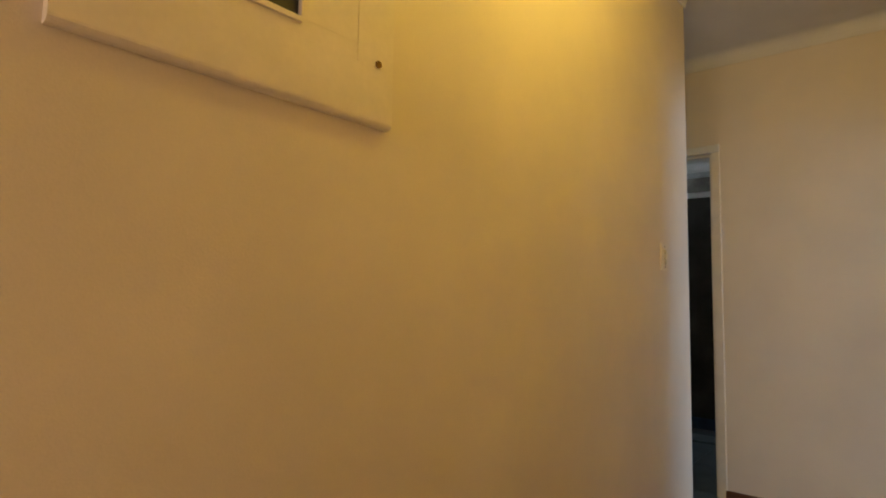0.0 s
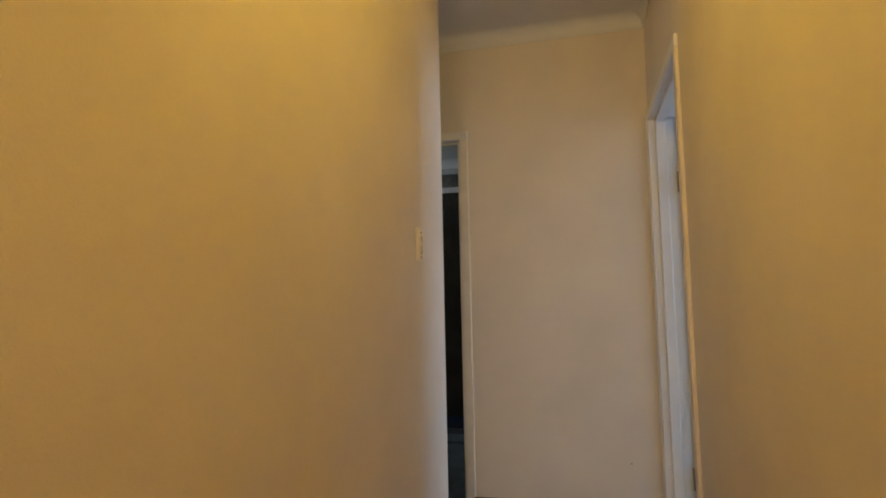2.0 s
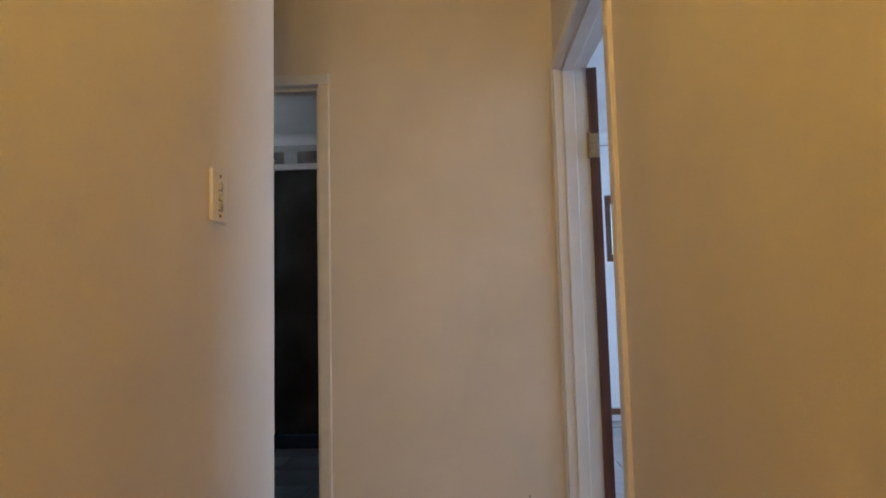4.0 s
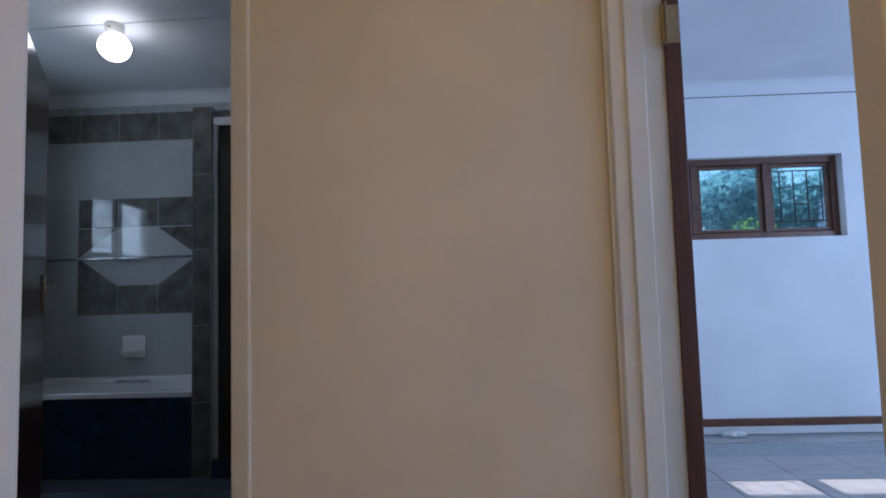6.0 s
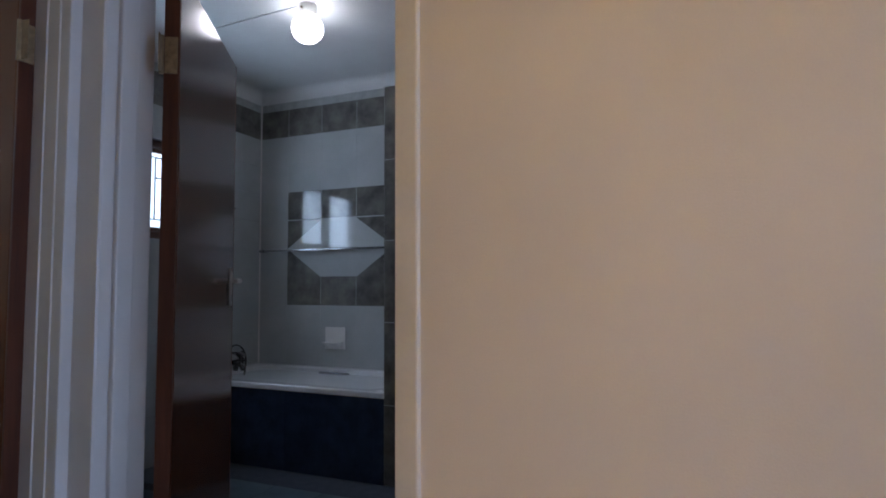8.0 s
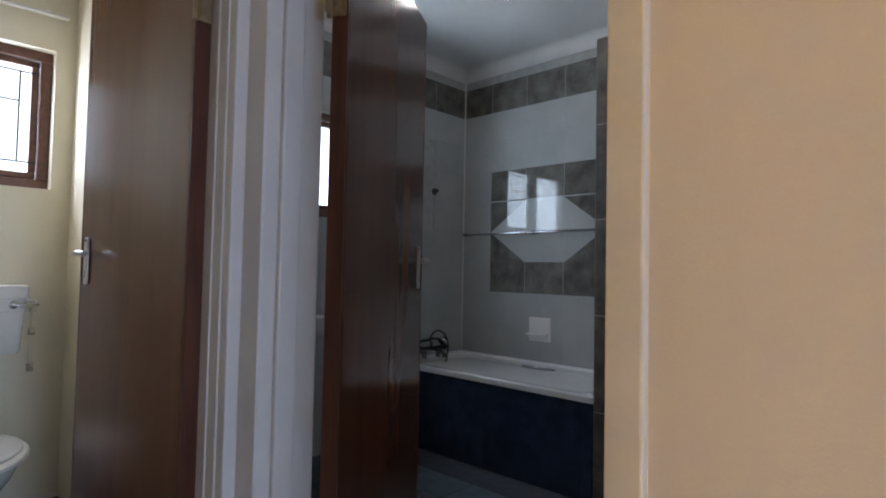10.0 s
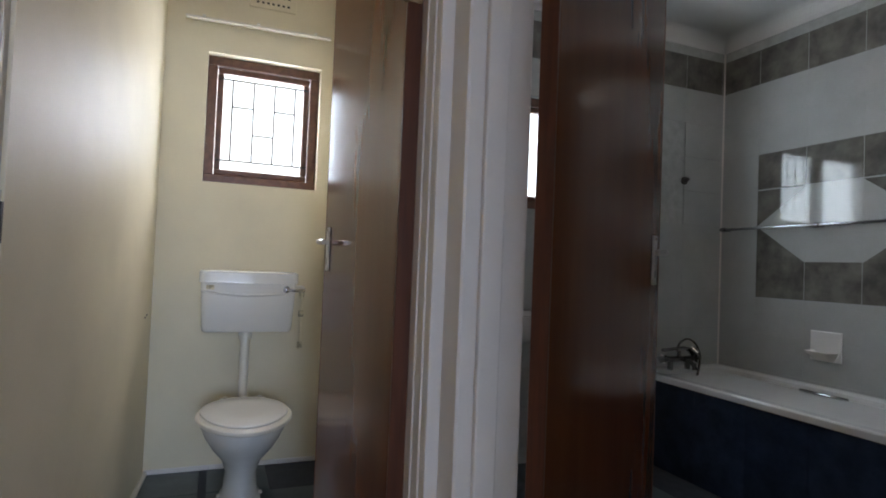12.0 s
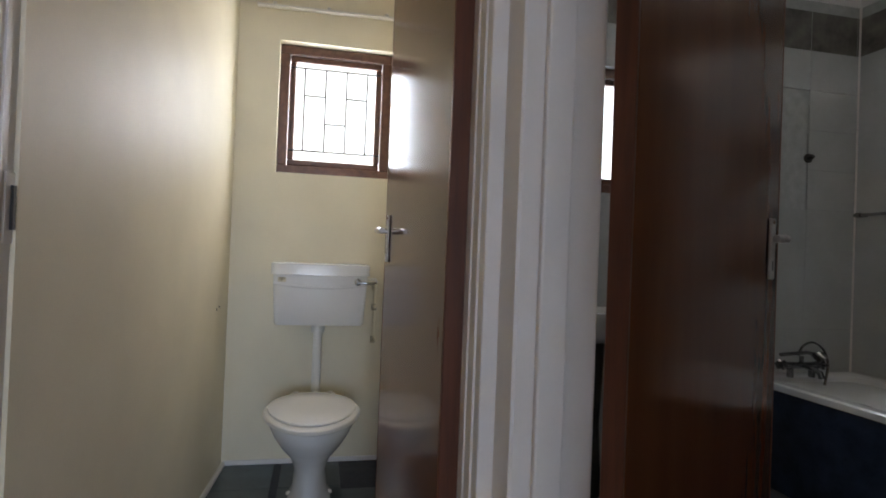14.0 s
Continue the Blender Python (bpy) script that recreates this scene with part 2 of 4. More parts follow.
HEAD = 2.035

# passage
structure("wall_left", add_box(box(XL - 0.13, XL, -6.2, YD, 0, HP, 0.012, 3), XT1, XL - 0.12, YD - 0.12, YD - 0.004, 0, HP), CREAM, "cream painted plaster wall of the passage")
structure("wall_right_near", box(XR, 0.12, -6.2, -0.96, 0, HP), CREAM, "cream painted plaster wall of the passage")
structure("wall_right_head", box(XR, 0.12, -0.96, 0.0, HEAD + 0.04, HP), CREAM, "cream painted plaster above the bedroom door")
structure("wall_end", box(-1.0, 0.12, 0.0, 0.12, 0, HP), CREAM, "cream painted plaster wall closing the passage")
structure("wall_end_head", box(XT1, -1.0, 0.0, 0.12, HEAD + 0.04, HP), CREAM, "cream painted plaster above the bathroom door")
structure("wall_end_pier", box(XT1, -1.862, 0.0, 0.12, 0, HEAD + 0.04), GLOSS, "white painted pier between two doors")
structure("trim_corner", add_box(box(XT0 + 0.0150, -1.8335, -0.0155, 0.001, 0, HEAD + 0.044, 0.0025, 2), XT0 - 0.006, XT0 + 0.0155, -0.0445, 0.001, 0, HEAD + 0.046, 0.0025, 2), GLOSS, "white painted corner strip between two door frames")
structure("wall_toilet_head", box(XT1, XT0, YD, 0.0, HEAD + 0.04, HP), CREAM, "cream painted plaster above the toilet door")
structure("wall_toilet_pier", box(XT1, XT0 - 0.02, -0.02, 0.0, 0, HEAD + 0.04), GLOSS, "white painted pier beside the toilet door")
# unseen end wall; its opening is made up for the fill lamp
structure("wall_behind", add_box(add_box(box(-1.05, -0.85, -6.32, -6.2, 0, HP), -0.07, 0.12, -6.32, -6.2, 0, HP), -0.85, -0.07, -6.32, -6.2, 2.2, HP), CREAM, "cream painted plaster wall at the far end of the passage")
structure("ceiling_passage", box(XT1, 0.12, -6.32, 0.12, HP, HP + 0.1), CEILING, "off-white painted passage ceiling")
cornice("cornice_end", (XT1, 0), (0, 0), (0, -1), HP, 0.075, CEILING, "off-white coved cornice")
cornice("cornice_right", (0, 0), (0, -6.2), (-1, 0), HP, 0.075, CEILING, "off-white coved cornice")
cornice("cornice_left", (XL, YD), (XL, -6.2), (1, 0), HP, 0.075, CEILING, "off-white coved cornice")
structure("baseboard_end", box(-0.985, -0.002, -0.016, 0.0, 0, 0.062, 0.004), SKIRT, "low red-brown wooden skirting")
structure("baseboard_left", box(XL, XL + 0.016, -6.2, YD, 0, 0.062, 0.004), SKIRT, "low red-brown wooden skirting")
structure("baseboard_right", box(-0.016, 0, -6.2, -0.99, 0, 0.062, 0.004), SKIRT, "low red-brown wooden skirting")
FLOOR_PASSAGE = structure("floor_passage", box(XT1, 0.12, -6.32, 0.06, -0.12, -0.006), GROUT, "beige tiled passage floor")

# toilet
bm = bmesh.new()
quad = [(XT1, -0.834), (XTB - 0.2, -0.732), (XTB - 0.2, -0.97), (XT1, -0.97)]
lo = [bm.verts.new((x, y, 0)) for x, y in quad]
hi = [bm.verts.new((x, y, HT)) for x, y in quad]
bm.faces.new(lo), bm.faces.new(hi)
for k in range(4):
    bm.faces.new((lo[k], lo[(k + 1) % 4], hi[(k + 1) % 4], hi[k]))
structure("wall_toilet_side", bm, CREAM_PALE, "pale cream plaster side wall of the toilet")
structure("wall_toilet_partition", box(XTB - 0.2, XT1, 0.075, 0.17, 0, HT), CREAM_PALE, "pale cream plaster partition of the toilet")
TW = (-0.553, -0.004, 1.400, 2.040)
bm = pierced("x", XTB - 0.2, XTB, -0.97, 0.075, 0, HT, TW)
structure("wall_toilet_back", bm, CREAM_PALE, "pale cream plaster wall with a small window")
structure("ceiling_toilet", box(XTB - 0.2, XT1, -0.97, 0.17, HT, HT + 0.1), CEILING, "white painted toilet ceiling")
FLOOR_TOILET = structure("floor_toilet", box(XTB - 0.2, XT1 + 0.06, -0.97, 0.17, -0.12, -0.004), DARK_GROUT, "slate blue tiled toilet floor")
structure("baseboard_toilet_back", box(XTB, XTB + 0.012, -0.735, 0.075, 0, 0.022, 0.003), GLOSS, "thin white edging strip along the floor")
structure("baseboard_toilet_side", tube([(XT1 - 0.06, -0.824, 0.010), (XTB, -0.731, 0.010)], 0.011, 6), GLOSS, "thin white edging strip along the floor")

# bathroom
BW = (0.90, 1.92, 1.36, 1.975)
bm = pierced("x", XBB - 0.2, XBB, 0.12, YB + 0.15, 0, HB, BW)
WALL_BATH_LEFT = structure("wall_bathroom_outer", bm, GROUT, "pale tiled bathroom wall with a window")
WALL_BATH_BACK = structure("wall_bathroom_back", box(XBB, 0.0, YB, YB + 0.15, 0, HB), GROUT, "tiled bathroom wall behind the bath")
structure("wall_bathroom_side", box(0.0, 0.12, 0.12, YB + 0.2, 0, HP), WHITE_WALL, "plain plaster wall between bathroom and bedroom")
structure("wall_bathroom_front", box(XBB, XT1, 0.17, 0.20, 0, HB), TILE, "pale tiled bathroom wall")
structure("ceiling_bathroom", box(XBB - 0.2, 0.0, 0.12, YB + 0.15, HB, HB + 0.1), BATH_CEIL, "white painted bathroom ceiling")
cornice("cornice_bathroom_back", (XBB, YB), (0, YB), (0, -1), HB, 0.085, BATH_CEIL, "white coved cornice")
cornice("cornice_bathroom_outer", (XBB, 0.2), (XBB, YB), (1, 0), HB, 0.085, BATH_CEIL, "white coved cornice")
FLOOR_BATH = structure("floor_bathroom", box(XBB - 0.2, 0.0, 0.06, YB + 0.15, -0.12, -0.004), DARK_GROUT, "slate blue tiled bathroom floor")
WALL_SHOWER = structure("wall_shower_screen", box(-2.012, -1.898, YF + 0.008, YB, 0, 2.180), GROUT, "tiled half wall between bath and shower")

# bedroom
WBED = (0.78, 2.262, 1.338, 1.918)
bm = pierced("y", YBED, YBED + 0.2, 0.12, XBED + 0.2, 0, HBED + 0.2, WBED)
structure("wall_bedroom_window", bm, WHITE_WALL, "white painted bedroom wall with a wide window")
bm = pierced("x", XBED, XBED + 0.2, -2.6, YBED, 0, HBED + 0.2, (-1.3, 0.7, 0.75, 2.15))
structure("wall_bedroom_far", bm, WHITE_WALL, "white painted bedroom wall with a large window")
structure("wall_bedroom_near", box(0.12, XBED + 0.2, -2.72, -2.6, 0, HBED + 0.2), WHITE_WALL, "plain white bedroom wall")
structure("ceiling_bedroom", box(0.12, XBED + 0.2, -2.72, YBED + 0.2, HBED, HBED + 0.1), WHITE_WALL, "white painted bedroom ceiling")
cornice("cornice_bedroom", (0.12, YBED), (XBED, YBED), (0, -1), HBED, 0.095, WHITE_WALL, "white coved cornice with a fine crack below")
structure("cornice_crack", tube([(0.2, YBED - 0.001, HBED - 0.098), (1.5, YBED - 0.001, HBED - 0.096), (3.0, YBED - 0.001, HBED - 0.099), (4.4, YBED - 0.001, HBED - 0.097)], 0.0035, 5), BAR, "thin dark crack under the cornice")
FLOOR_BED = structure("floor_bedroom", box(0.06, XBED + 0.2, -2.72, YBED + 0.2, -0.12, -0.006), GROUT, "pale tiled bedroom floor")
structure("baseboard_bedroom", box(0.14, XBED, YBED - 0.014, YBED, 0.0, 0.052, 0.003), GLOSS, "white lower skirting strip")
structure("baseboard_bedroom_top", box(0.14, XBED, YBED - 0.020, YBED, 0.054, 0.105, 0.004), SKIRT, "red-brown wooden skirting")


# ---------------------------------------------------------------- door frames and doors
def door_frame(name, m, width, depth, label, second=None, stop=0.016, bead=False):
    """A pressed frame: local x along the wall, y into the wall from its face, from a clear opening 0..width."""
    fr = thing(name, label, "door frame", m, "structure")
    for side in (0, 1):
        x0, x1 = (-0.048, 0.0) if side == 0 else (width, width + 0.048)
        s = 1 if side == 0 else -1
        e = x1 if side == 0 else x0
        bm = box(min(x0, x1), max(x0, x1), -0.013, depth + 0.013, 0, HEAD, 0.004, 2)
        a, b = sorted((e, e + s * stop))
        add_box(bm, a, b, 0.022, depth - 0.048, 0, HEAD - 0.002, 0.004, 2)
        if bead and side == 0:
            o = x0 if side == 0 else x1
            a, b = sorted((o, o + s * 0.014))
            add_box(bm, a, b, -0.018, -0.010, 0, HEAD + 0.044, 0.003, 2)
        part("jamb", bm, second if side and second else GLOSS, fr)
    bm = box(-0.048, width + 0.048, -0.013, depth + 0.013, HEAD, HEAD + 0.048, 0.006, 2)
    add_box(bm, 0.0, width, 0.022, depth - 0.048, HEAD - 0.016, HEAD, 0.004, 2)
    part("head", bm, GLOSS, fr)
    return fr


door_frame("door_frame_1", pose(-1.832, 0.0, 0), 0.806, 0.12, "white gloss painted steel frame of the bathroom door", PANEL)
door_frame("door_frame_2", pose(XT0, -0.842, 0, 0, 0, 90), 0.799, 0.12, "white gloss painted steel frame of the toilet door", None, 0.0008)
door_frame("door_frame_3", pose(0.0, -0.065, 0, 0, 0, -90), 0.872, 0.12, "white gloss painted steel frame of the bedroom door", CREAM, 0.016, True)


def lever_handle(parent, x, side):
    """A lever on a long backplate; side is the face it sits on."""
    y = side * 0.0205
    bm = box(x - 0.017, x + 0.017, min(y, y + side * 0.006), max(y, y + side * 0.006), 1.002, 1.146, 0.0028, 2)
    h = part("handle", bm, STEEL, parent, "dull steel lever handle on a long plate")
    part("lever", tube([(x, y + side * 0.004, 1.096), (x, y + side * 0.030, 1.096), (x - 0.008, y + side * 0.037, 1.096), (x - 0.04, y + side * 0.039, 1.097), (x - 0.082, y + side * 0.036, 1.094)], 0.0085, 10), STEEL, h, smooth=True)
    part("screw", tube([(x, y + side * 0.005, 1.136), (x, y + side * 0.0078, 1.136)], 0.0045, 8), BRASS, h)
    part("keyhole", box(x - 0.003, x + 0.003, min(y + side * 0.0055, y + side * 0.0068), max(y + side * 0.0055, y + side * 0.0068), 1.022, 1.045), BLACK, h)


def door(name, m, length, label, top=HEAD - 0.006):
    d = thing(name, label, "door", m, "structure")
    part("leaf", box(0.012, length - 0.006, -0.0195, 0.0195, 0.012, top, 0.0025, 2), WOOD, d)
    part("lipping", box(0.004, 0.0115, -0.020, 0.020, 0.012, top, 0.0015, 1), LIP, d, "red-brown bare hinge edge")
    part("lipping", box(length - 0.0055, length, -0.020, 0.020, 0.012, top, 0.0015, 1), LIP, d, "red-brown lock edge")
    for s in (-1, 1):
        lever_handle(d, length - 0.060, s)
    for z in (0.24, 1.70):
        bm = box(-0.001, 0.0035, -0.016, 0.016, z - 0.05, z + 0.05, 0.001, 1)
        add_box(bm, -0.030, 0.002, 0.0205, 0.0235, z - 0.05, z + 0.05, 0.001, 1)
        h = part("hinge", bm, CREAM_STEEL, d, "steel hinge splashed with cream paint")
        part("knuckle", tube([(-0.002, 0.024, z - 0.052), (-0.002, 0.024, z + 0.052)], 0.0065, 10), CREAM_STEEL, h, smooth=True)
    return d


door("door_1", pose(-1.772, 0.132, 0, 0, 0, 121.0), 0.722, "dark brown varnished flush door standing open into the bathroom", 1.945)
door("door_2", pose(-2.046, -0.062, 0, 0, 0, 183.7), 0.702, "dark brown varnished flush door standing open into the toilet")
door("door_3", pose(0.144, -0.082, 0, 0, 0, 86.5), 0.82, "dark brown varnished flush door folded back in the bedroom")
bm = box(-2.060, -2.020, -0.8415, -0.8385, 1.02, 1.14, 0.001, 1)
sp = tagged(part("strike_plate", bm, GLOSS), "narrow painted strike plate let into the door frame", "strike plate")
part("slot", box(-2.046, -2.036, -0.8392, -0.8330, 1.043, 1.118), BLACK, sp)


# ---------------------------------------------------------------- windows
def window(name, place, w, h, panes, barred, label, frame_w=0.045, sash=0.032, glass=None):
    """A wooden casement: place(u, n, v) gives the point u along, n out of the room, v up. panes: list of (u0, u1)."""
    win = thing(name, label, "window", None, "structure")

    def piece(nm, u0, u1, n0, n1, v0, v1, mt, parent, bev=0.004):
        p, q = place(u0, n0, v0), place(u1, n1, v1)
        lo3, hi3 = [min(a, b) for a, b in zip(p, q)], [max(a, b) for a, b in zip(p, q)]
        return part(nm, box(lo3[0], hi3[0], lo3[1], hi3[1], lo3[2], hi3[2], bev, 2), mt, parent)

    fr = piece("window_frame", 0, w, 0.02, 0.085, 0, frame_w, WIN_WOOD, win)
    piece("frame_rail", 0, w, 0.02, 0.085, h - frame_w, h, WIN_WOOD, fr)
    piece("frame_post", 0, frame_w, 0.022, 0.083, frame_w, h - frame_w, WIN_WOOD, fr)
    piece("frame_post", w - frame_w, w, 0.022, 0.083, frame_w, h - frame_w, WIN_WOOD, fr)
    for (a0, a1), (b0, b1) in zip(panes, panes[1:]):
        piece("mullion", a1, b0, 0.02, 0.085, frame_w, h - frame_w, WIN_WOOD, fr)
    for k, (u0, u1) in enumerate(panes):
        s = piece("sash", u0 + 0.002, u1 - 0.002, 0.038, 0.075, frame_w + 0.002, frame_w + sash, WIN_WOOD, win, 0.006)
        piece("sash_rail", u0 + 0.002, u1 - 0.002, 0.038, 0.075, h - frame_w - sash, h - frame_w - 0.002, WIN_WOOD, s, 0.006)
        piece("sash_stile", u0 + 0.002, u0 + sash, 0.039, 0.074, frame_w + sash, h - frame_w - sash, WIN_WOOD, s, 0.006)
        piece("sash_stile", u1 - sash, u1 - 0.002, 0.039, 0.074, frame_w + sash, h - frame_w - sash, WIN_WOOD, s, 0.006)
        g = piece("pane", u0 + sash - 0.004, u1 - sash + 0.004, 0.055, 0.059, frame_w + sash - 0.004, h - frame_w - sash + 0.004, glass or PANE, win, 0)
        g.visible_shadow = False
        if k in barred:
            g0, g1 = u0 + 0.004, u1 - 0.004
            c = [u0 + sash + (u1 - u0 - 2 * sash) * q for q in (0.11, 0.37, 0.63, 0.89)]
            vb, vt = frame_w + sash + 0.045, h - frame_w - sash - 0.03
            at = lambda u, v: place(u, 0.030, v)
            hh = vt - vb
            for u in c:
                part("bar", tube([at(u, vb), at(u, vt)], 0.0046, 6), BAR, win)
            for a, b, v in ((g0, g1, vb), (g0, g1, vt), (c[0], c[1], vb + hh * 0.67), (c[2], c[3], vb + hh * 0.67), (c[1], c[2], vb + hh * 0.34)):
                part("bar", tube([at(a, v), at(b, v)], 0.0046, 6), BAR, win)
    return win


window("window_1", lambda u, n, v: (XTB - 0.035 - n, TW[0] + u, TW[2] + v), TW[1] - TW[0], TW[3] - TW[2], [(0.045, TW[1] - TW[0] - 0.045)], (0,), "small brown wooden window with obscured glass and bars")
window("window_2", lambda u, n, v: (XBB - 0.02 - n, BW[0] + u, BW[2] + v), BW[1] - BW[0], BW[3] - BW[2], [(0.045, 0.555), (0.600, 0.975)], (1,), "brown wooden bathroom window with one barred pane")
window("window_3", lambda u, n, v: (WBED[0] + u, YBED + 0.045 + n, WBED[2] + v), WBED[1] - WBED[0], WBED[3] - WBED[2], [(0.045, 0.455), (0.505, 0.965), (1.015, 1.437)], (0, 2), "wide brown wooden bedroom window with bars in two panes", 0.045, 0.026, BLUE_PANE)

# ---------------------------------------------------------------- passage things
# meter board
pb = thing("distribution_board", "cream painted wooden cover board with a dark slot", "cover board", pose(XL, -3.136, 1.490))
bm = box(0, 0.0195, -0.291, 0.293, 0.0, 0.1124)
bmesh.ops.bevel(bm, geom=[e for e in bm.edges if all(v.co.x > 0.01 and v.co.z < 0.001 for v in e.verts)], offset=0.011, segments=4, affect="EDGES", profile=0.5)
part("board_bottom", bm, PANEL, pb)
part("board_bottom_rail", box(0, 0.0195, -0.291, 0.1985, 0.1125, 0.145), PANEL, pb)
part("board_side", box(0, 0.0195, -0.291, -0.19, 0.1452, 0.62), PANEL, pb)
part("board_side", box(0, 0.0195, 0.070, 0.1985, 0.1452, 0.62), PANEL, pb)
part("batten", box(0, 0.0195, 0.2000, 0.293, 0.1125, 0.62), PANEL, pb, "cream painted edge batten with brass screws")
part("board_top", box(0, 0.0195, -0.1895, 0.0695, 0.34, 0.62, 0.0006, 1), PANEL, pb)
# black filler, paints the shade inside the board's slot
part("recess_shade", box(0.001, 0.012, -0.189, 0.069, 0.1455, 0.339), BLACK, pb, "black filler as the shade of the recess behind the slot")
bm = box(0.0196, 0.0245, -0.19, 0.0705, 0.134, 0.1455, 0.002, 2)
add_box(bm, 0.0196, 0.023, 0.068, 0.072, 0.148, 0.34, 0.001, 2)
part("slot_trim", bm, PANEL, pb)
for z in (0.121, 0.270, 0.43):
    part("screw", tube([(0.019, 0.252, z), (0.0215, 0.252, z), (0.0225, 0.252, z)], 0.0075, 10), BRASS, pb, "tarnished brass screw head")
tagged(part("wall_mark", tube([(-0.164, -0.0005, 0.275), (-0.164, -0.0025, 0.275)], 0.0035, 6), BAR), "tiny dark nail hole in the cream wall", "mark")
# light switch
sw = thing("light_switch", "white plastic light switch plate with three small rockers", "switch", pose(XL, -1.214, 1.332))
part("plate", box(0, 0.009, -0.037, 0.037, -0.057, 0.057, 0.004, 2), PANEL, sw)
for z in (-0.022, 0.0, 0.022):
    part("rocker", box(0.008, 0.0135, -0.008, 0.008, z - 0.0085, z + 0.0085, 0.002, 2), STAIN, sw)
    part("rocker_gap", box(0.0085, 0.0098, -0.010, 0.010, z - 0.0105, z - 0.0088), BLACK, sw)
for z in (-0.043, 0.043):
    part("screw", tube([(0.0085, 0, z), (0.0102, 0, z)], 0.004, 8), BRASS, sw)


def globe_light(name, x, y, z, r, material, label):
    g = thing(name, label, "ceiling light", pose(x, y, z))
    rings = []
    for q in range(0, 181, 12):
        a = radians(q)
        rings.append([(max(1e-4, r * math.sin(a)) * math.cos(2 * math.pi * k / 28), max(1e-4, r * math.sin(a)) * math.sin(2 * math.pi * k / 28), -0.053 - r * 0.86 + r * 0.92 * math.cos(a)) for k in range(28)])
    part("globe", loft(rings), material, g, "glowing opal glass globe", True)
    part("base", loft([oval(0, 0, 0.0, 0.048, 0.048, 24), oval(0, 0, -0.030, 0.048, 0.048, 24), oval(0, 0, -0.055, 0.042, 0.042, 24)]), PLASTIC, g, smooth=True)
    for s in (-1, 1):
        part("screw", tube([(0, s * 0.046, -0.03), (0, s * 0.058, -0.03)], 0.004, 8), BRASS, g)
    return g


globe_light("ceiling_light", -2.270, 1.42, HB - 0.001, 0.082, GLOBE, "lit white globe light on the bathroom ceiling")

cb = thing("ceiling_cable", "thin painted cable run across the bathroom ceiling", "cable", pose(0, 0, HB - 0.004))
part("cable", tube([(XBB + 0.09, 1.46, 0), (-2.9, 1.43, -0.001), (-2.262, 1.40, 0)], 0.004, 6), BATH_CEIL, cb)
part("cable", tube([(-2.262, 1.40, 0), (-1.6, 1.38, -0.001), (-1.0, 1.37, 0)], 0.004, 6), BATH_CEIL, cb)

# ---------------------------------------------------------------- toilet things
TY = -0.322
tl = thing("toilet", "white porcelain pedestal toilet with a closed seat", "toilet", pose(XTB + 0.03, TY - 0.010, 0))
rings = [oval(0.40, 0, 0.0, 0.165, 0.092, egg=0.1), oval(0.40, 0, 0.03, 0.162, 0.087, egg=0.1), oval(0.40, 0, 0.05, 0.140, 0.072, egg=0.08), oval(0.405, 0, 0.15, 0.132, 0.066, egg=0.05),
         oval(0.42, 0, 0.21, 0.150, 0.084, egg=0.04), oval(0.45, 0, 0.27, 0.190, 0.128, egg=0.06), oval(0.475, 0, 0.32, 0.225, 0.155, egg=0.1), oval(0.49, 0, 0.365, 0.243, 0.172, egg=0.12), oval(0.49, 0, 0.392, 0.246, 0.176, egg=0.12), oval(0.49, 0, 0.398, 0.235, 0.166, egg=0.12)]
tl.scale = (1.0, 0.96, 0.955)
part("bowl", loft(rings), CERAMIC, tl, smooth=True)
part("outlet", tube([(0.28, 0, 0.28), (0.16, 0, 0.26), (0.08, 0, 0.14), (0.07, 0, 0.0)], 0.05, 16), CERAMIC, tl, smooth=True)
part("seat", loft([oval(0.530, 0, 0.3985, 0.248, 0.186, egg=0.12), oval(0.530, 0, 0.404, 0.256, 0.193, egg=0.12), oval(0.530, 0, 0.416, 0.256, 0.193, egg=0.12), oval(0.530, 0, 0.421, 0.249, 0.187, egg=0.12)]), PLASTIC, tl, "white plastic seat ring", True)
part("lid", loft([oval(0.515, 0, 0.4215, 0.228, 0.172, egg=0.12), oval(0.515, 0, 0.426, 0.234, 0.177, egg=0.12), oval(0.515, 0, 0.432, 0.233, 0.176, egg=0.12), oval(0.515, 0, 0.437, 0.220, 0.164, egg=0.12), oval(0.515, 0, 0.441, 0.12, 0.085, egg=0.12)]), CERAMIC, tl, "white slightly domed seat lid", True)
for s in (-1, 1):
    part("seat_hinge", tube([(0.282, s * 0.035, 0.424), (0.282, s * 0.098, 0.424)], 0.009, 10), PLASTIC, tl, smooth=True)
    part("seat_bolt", tube([(0.282, s * 0.075, 0.395), (0.282, s * 0.075, 0.436)], 0.012, 10), PLASTIC, tl, smooth=True)
part("hinge_bar", box(0.270, 0.300, -0.055, 0.055, 0.412, 0.432, 0.005, 2), PLASTIC, tl)
for s in (-1, 1):
    part("foot_bolt_cap", loft([oval(0.40, s * 0.086, 0.030, 0.011, 0.011, 14), oval(0.40, s * 0.086, 0.040, 0.008, 0.008, 14)]), PLASTIC, tl)

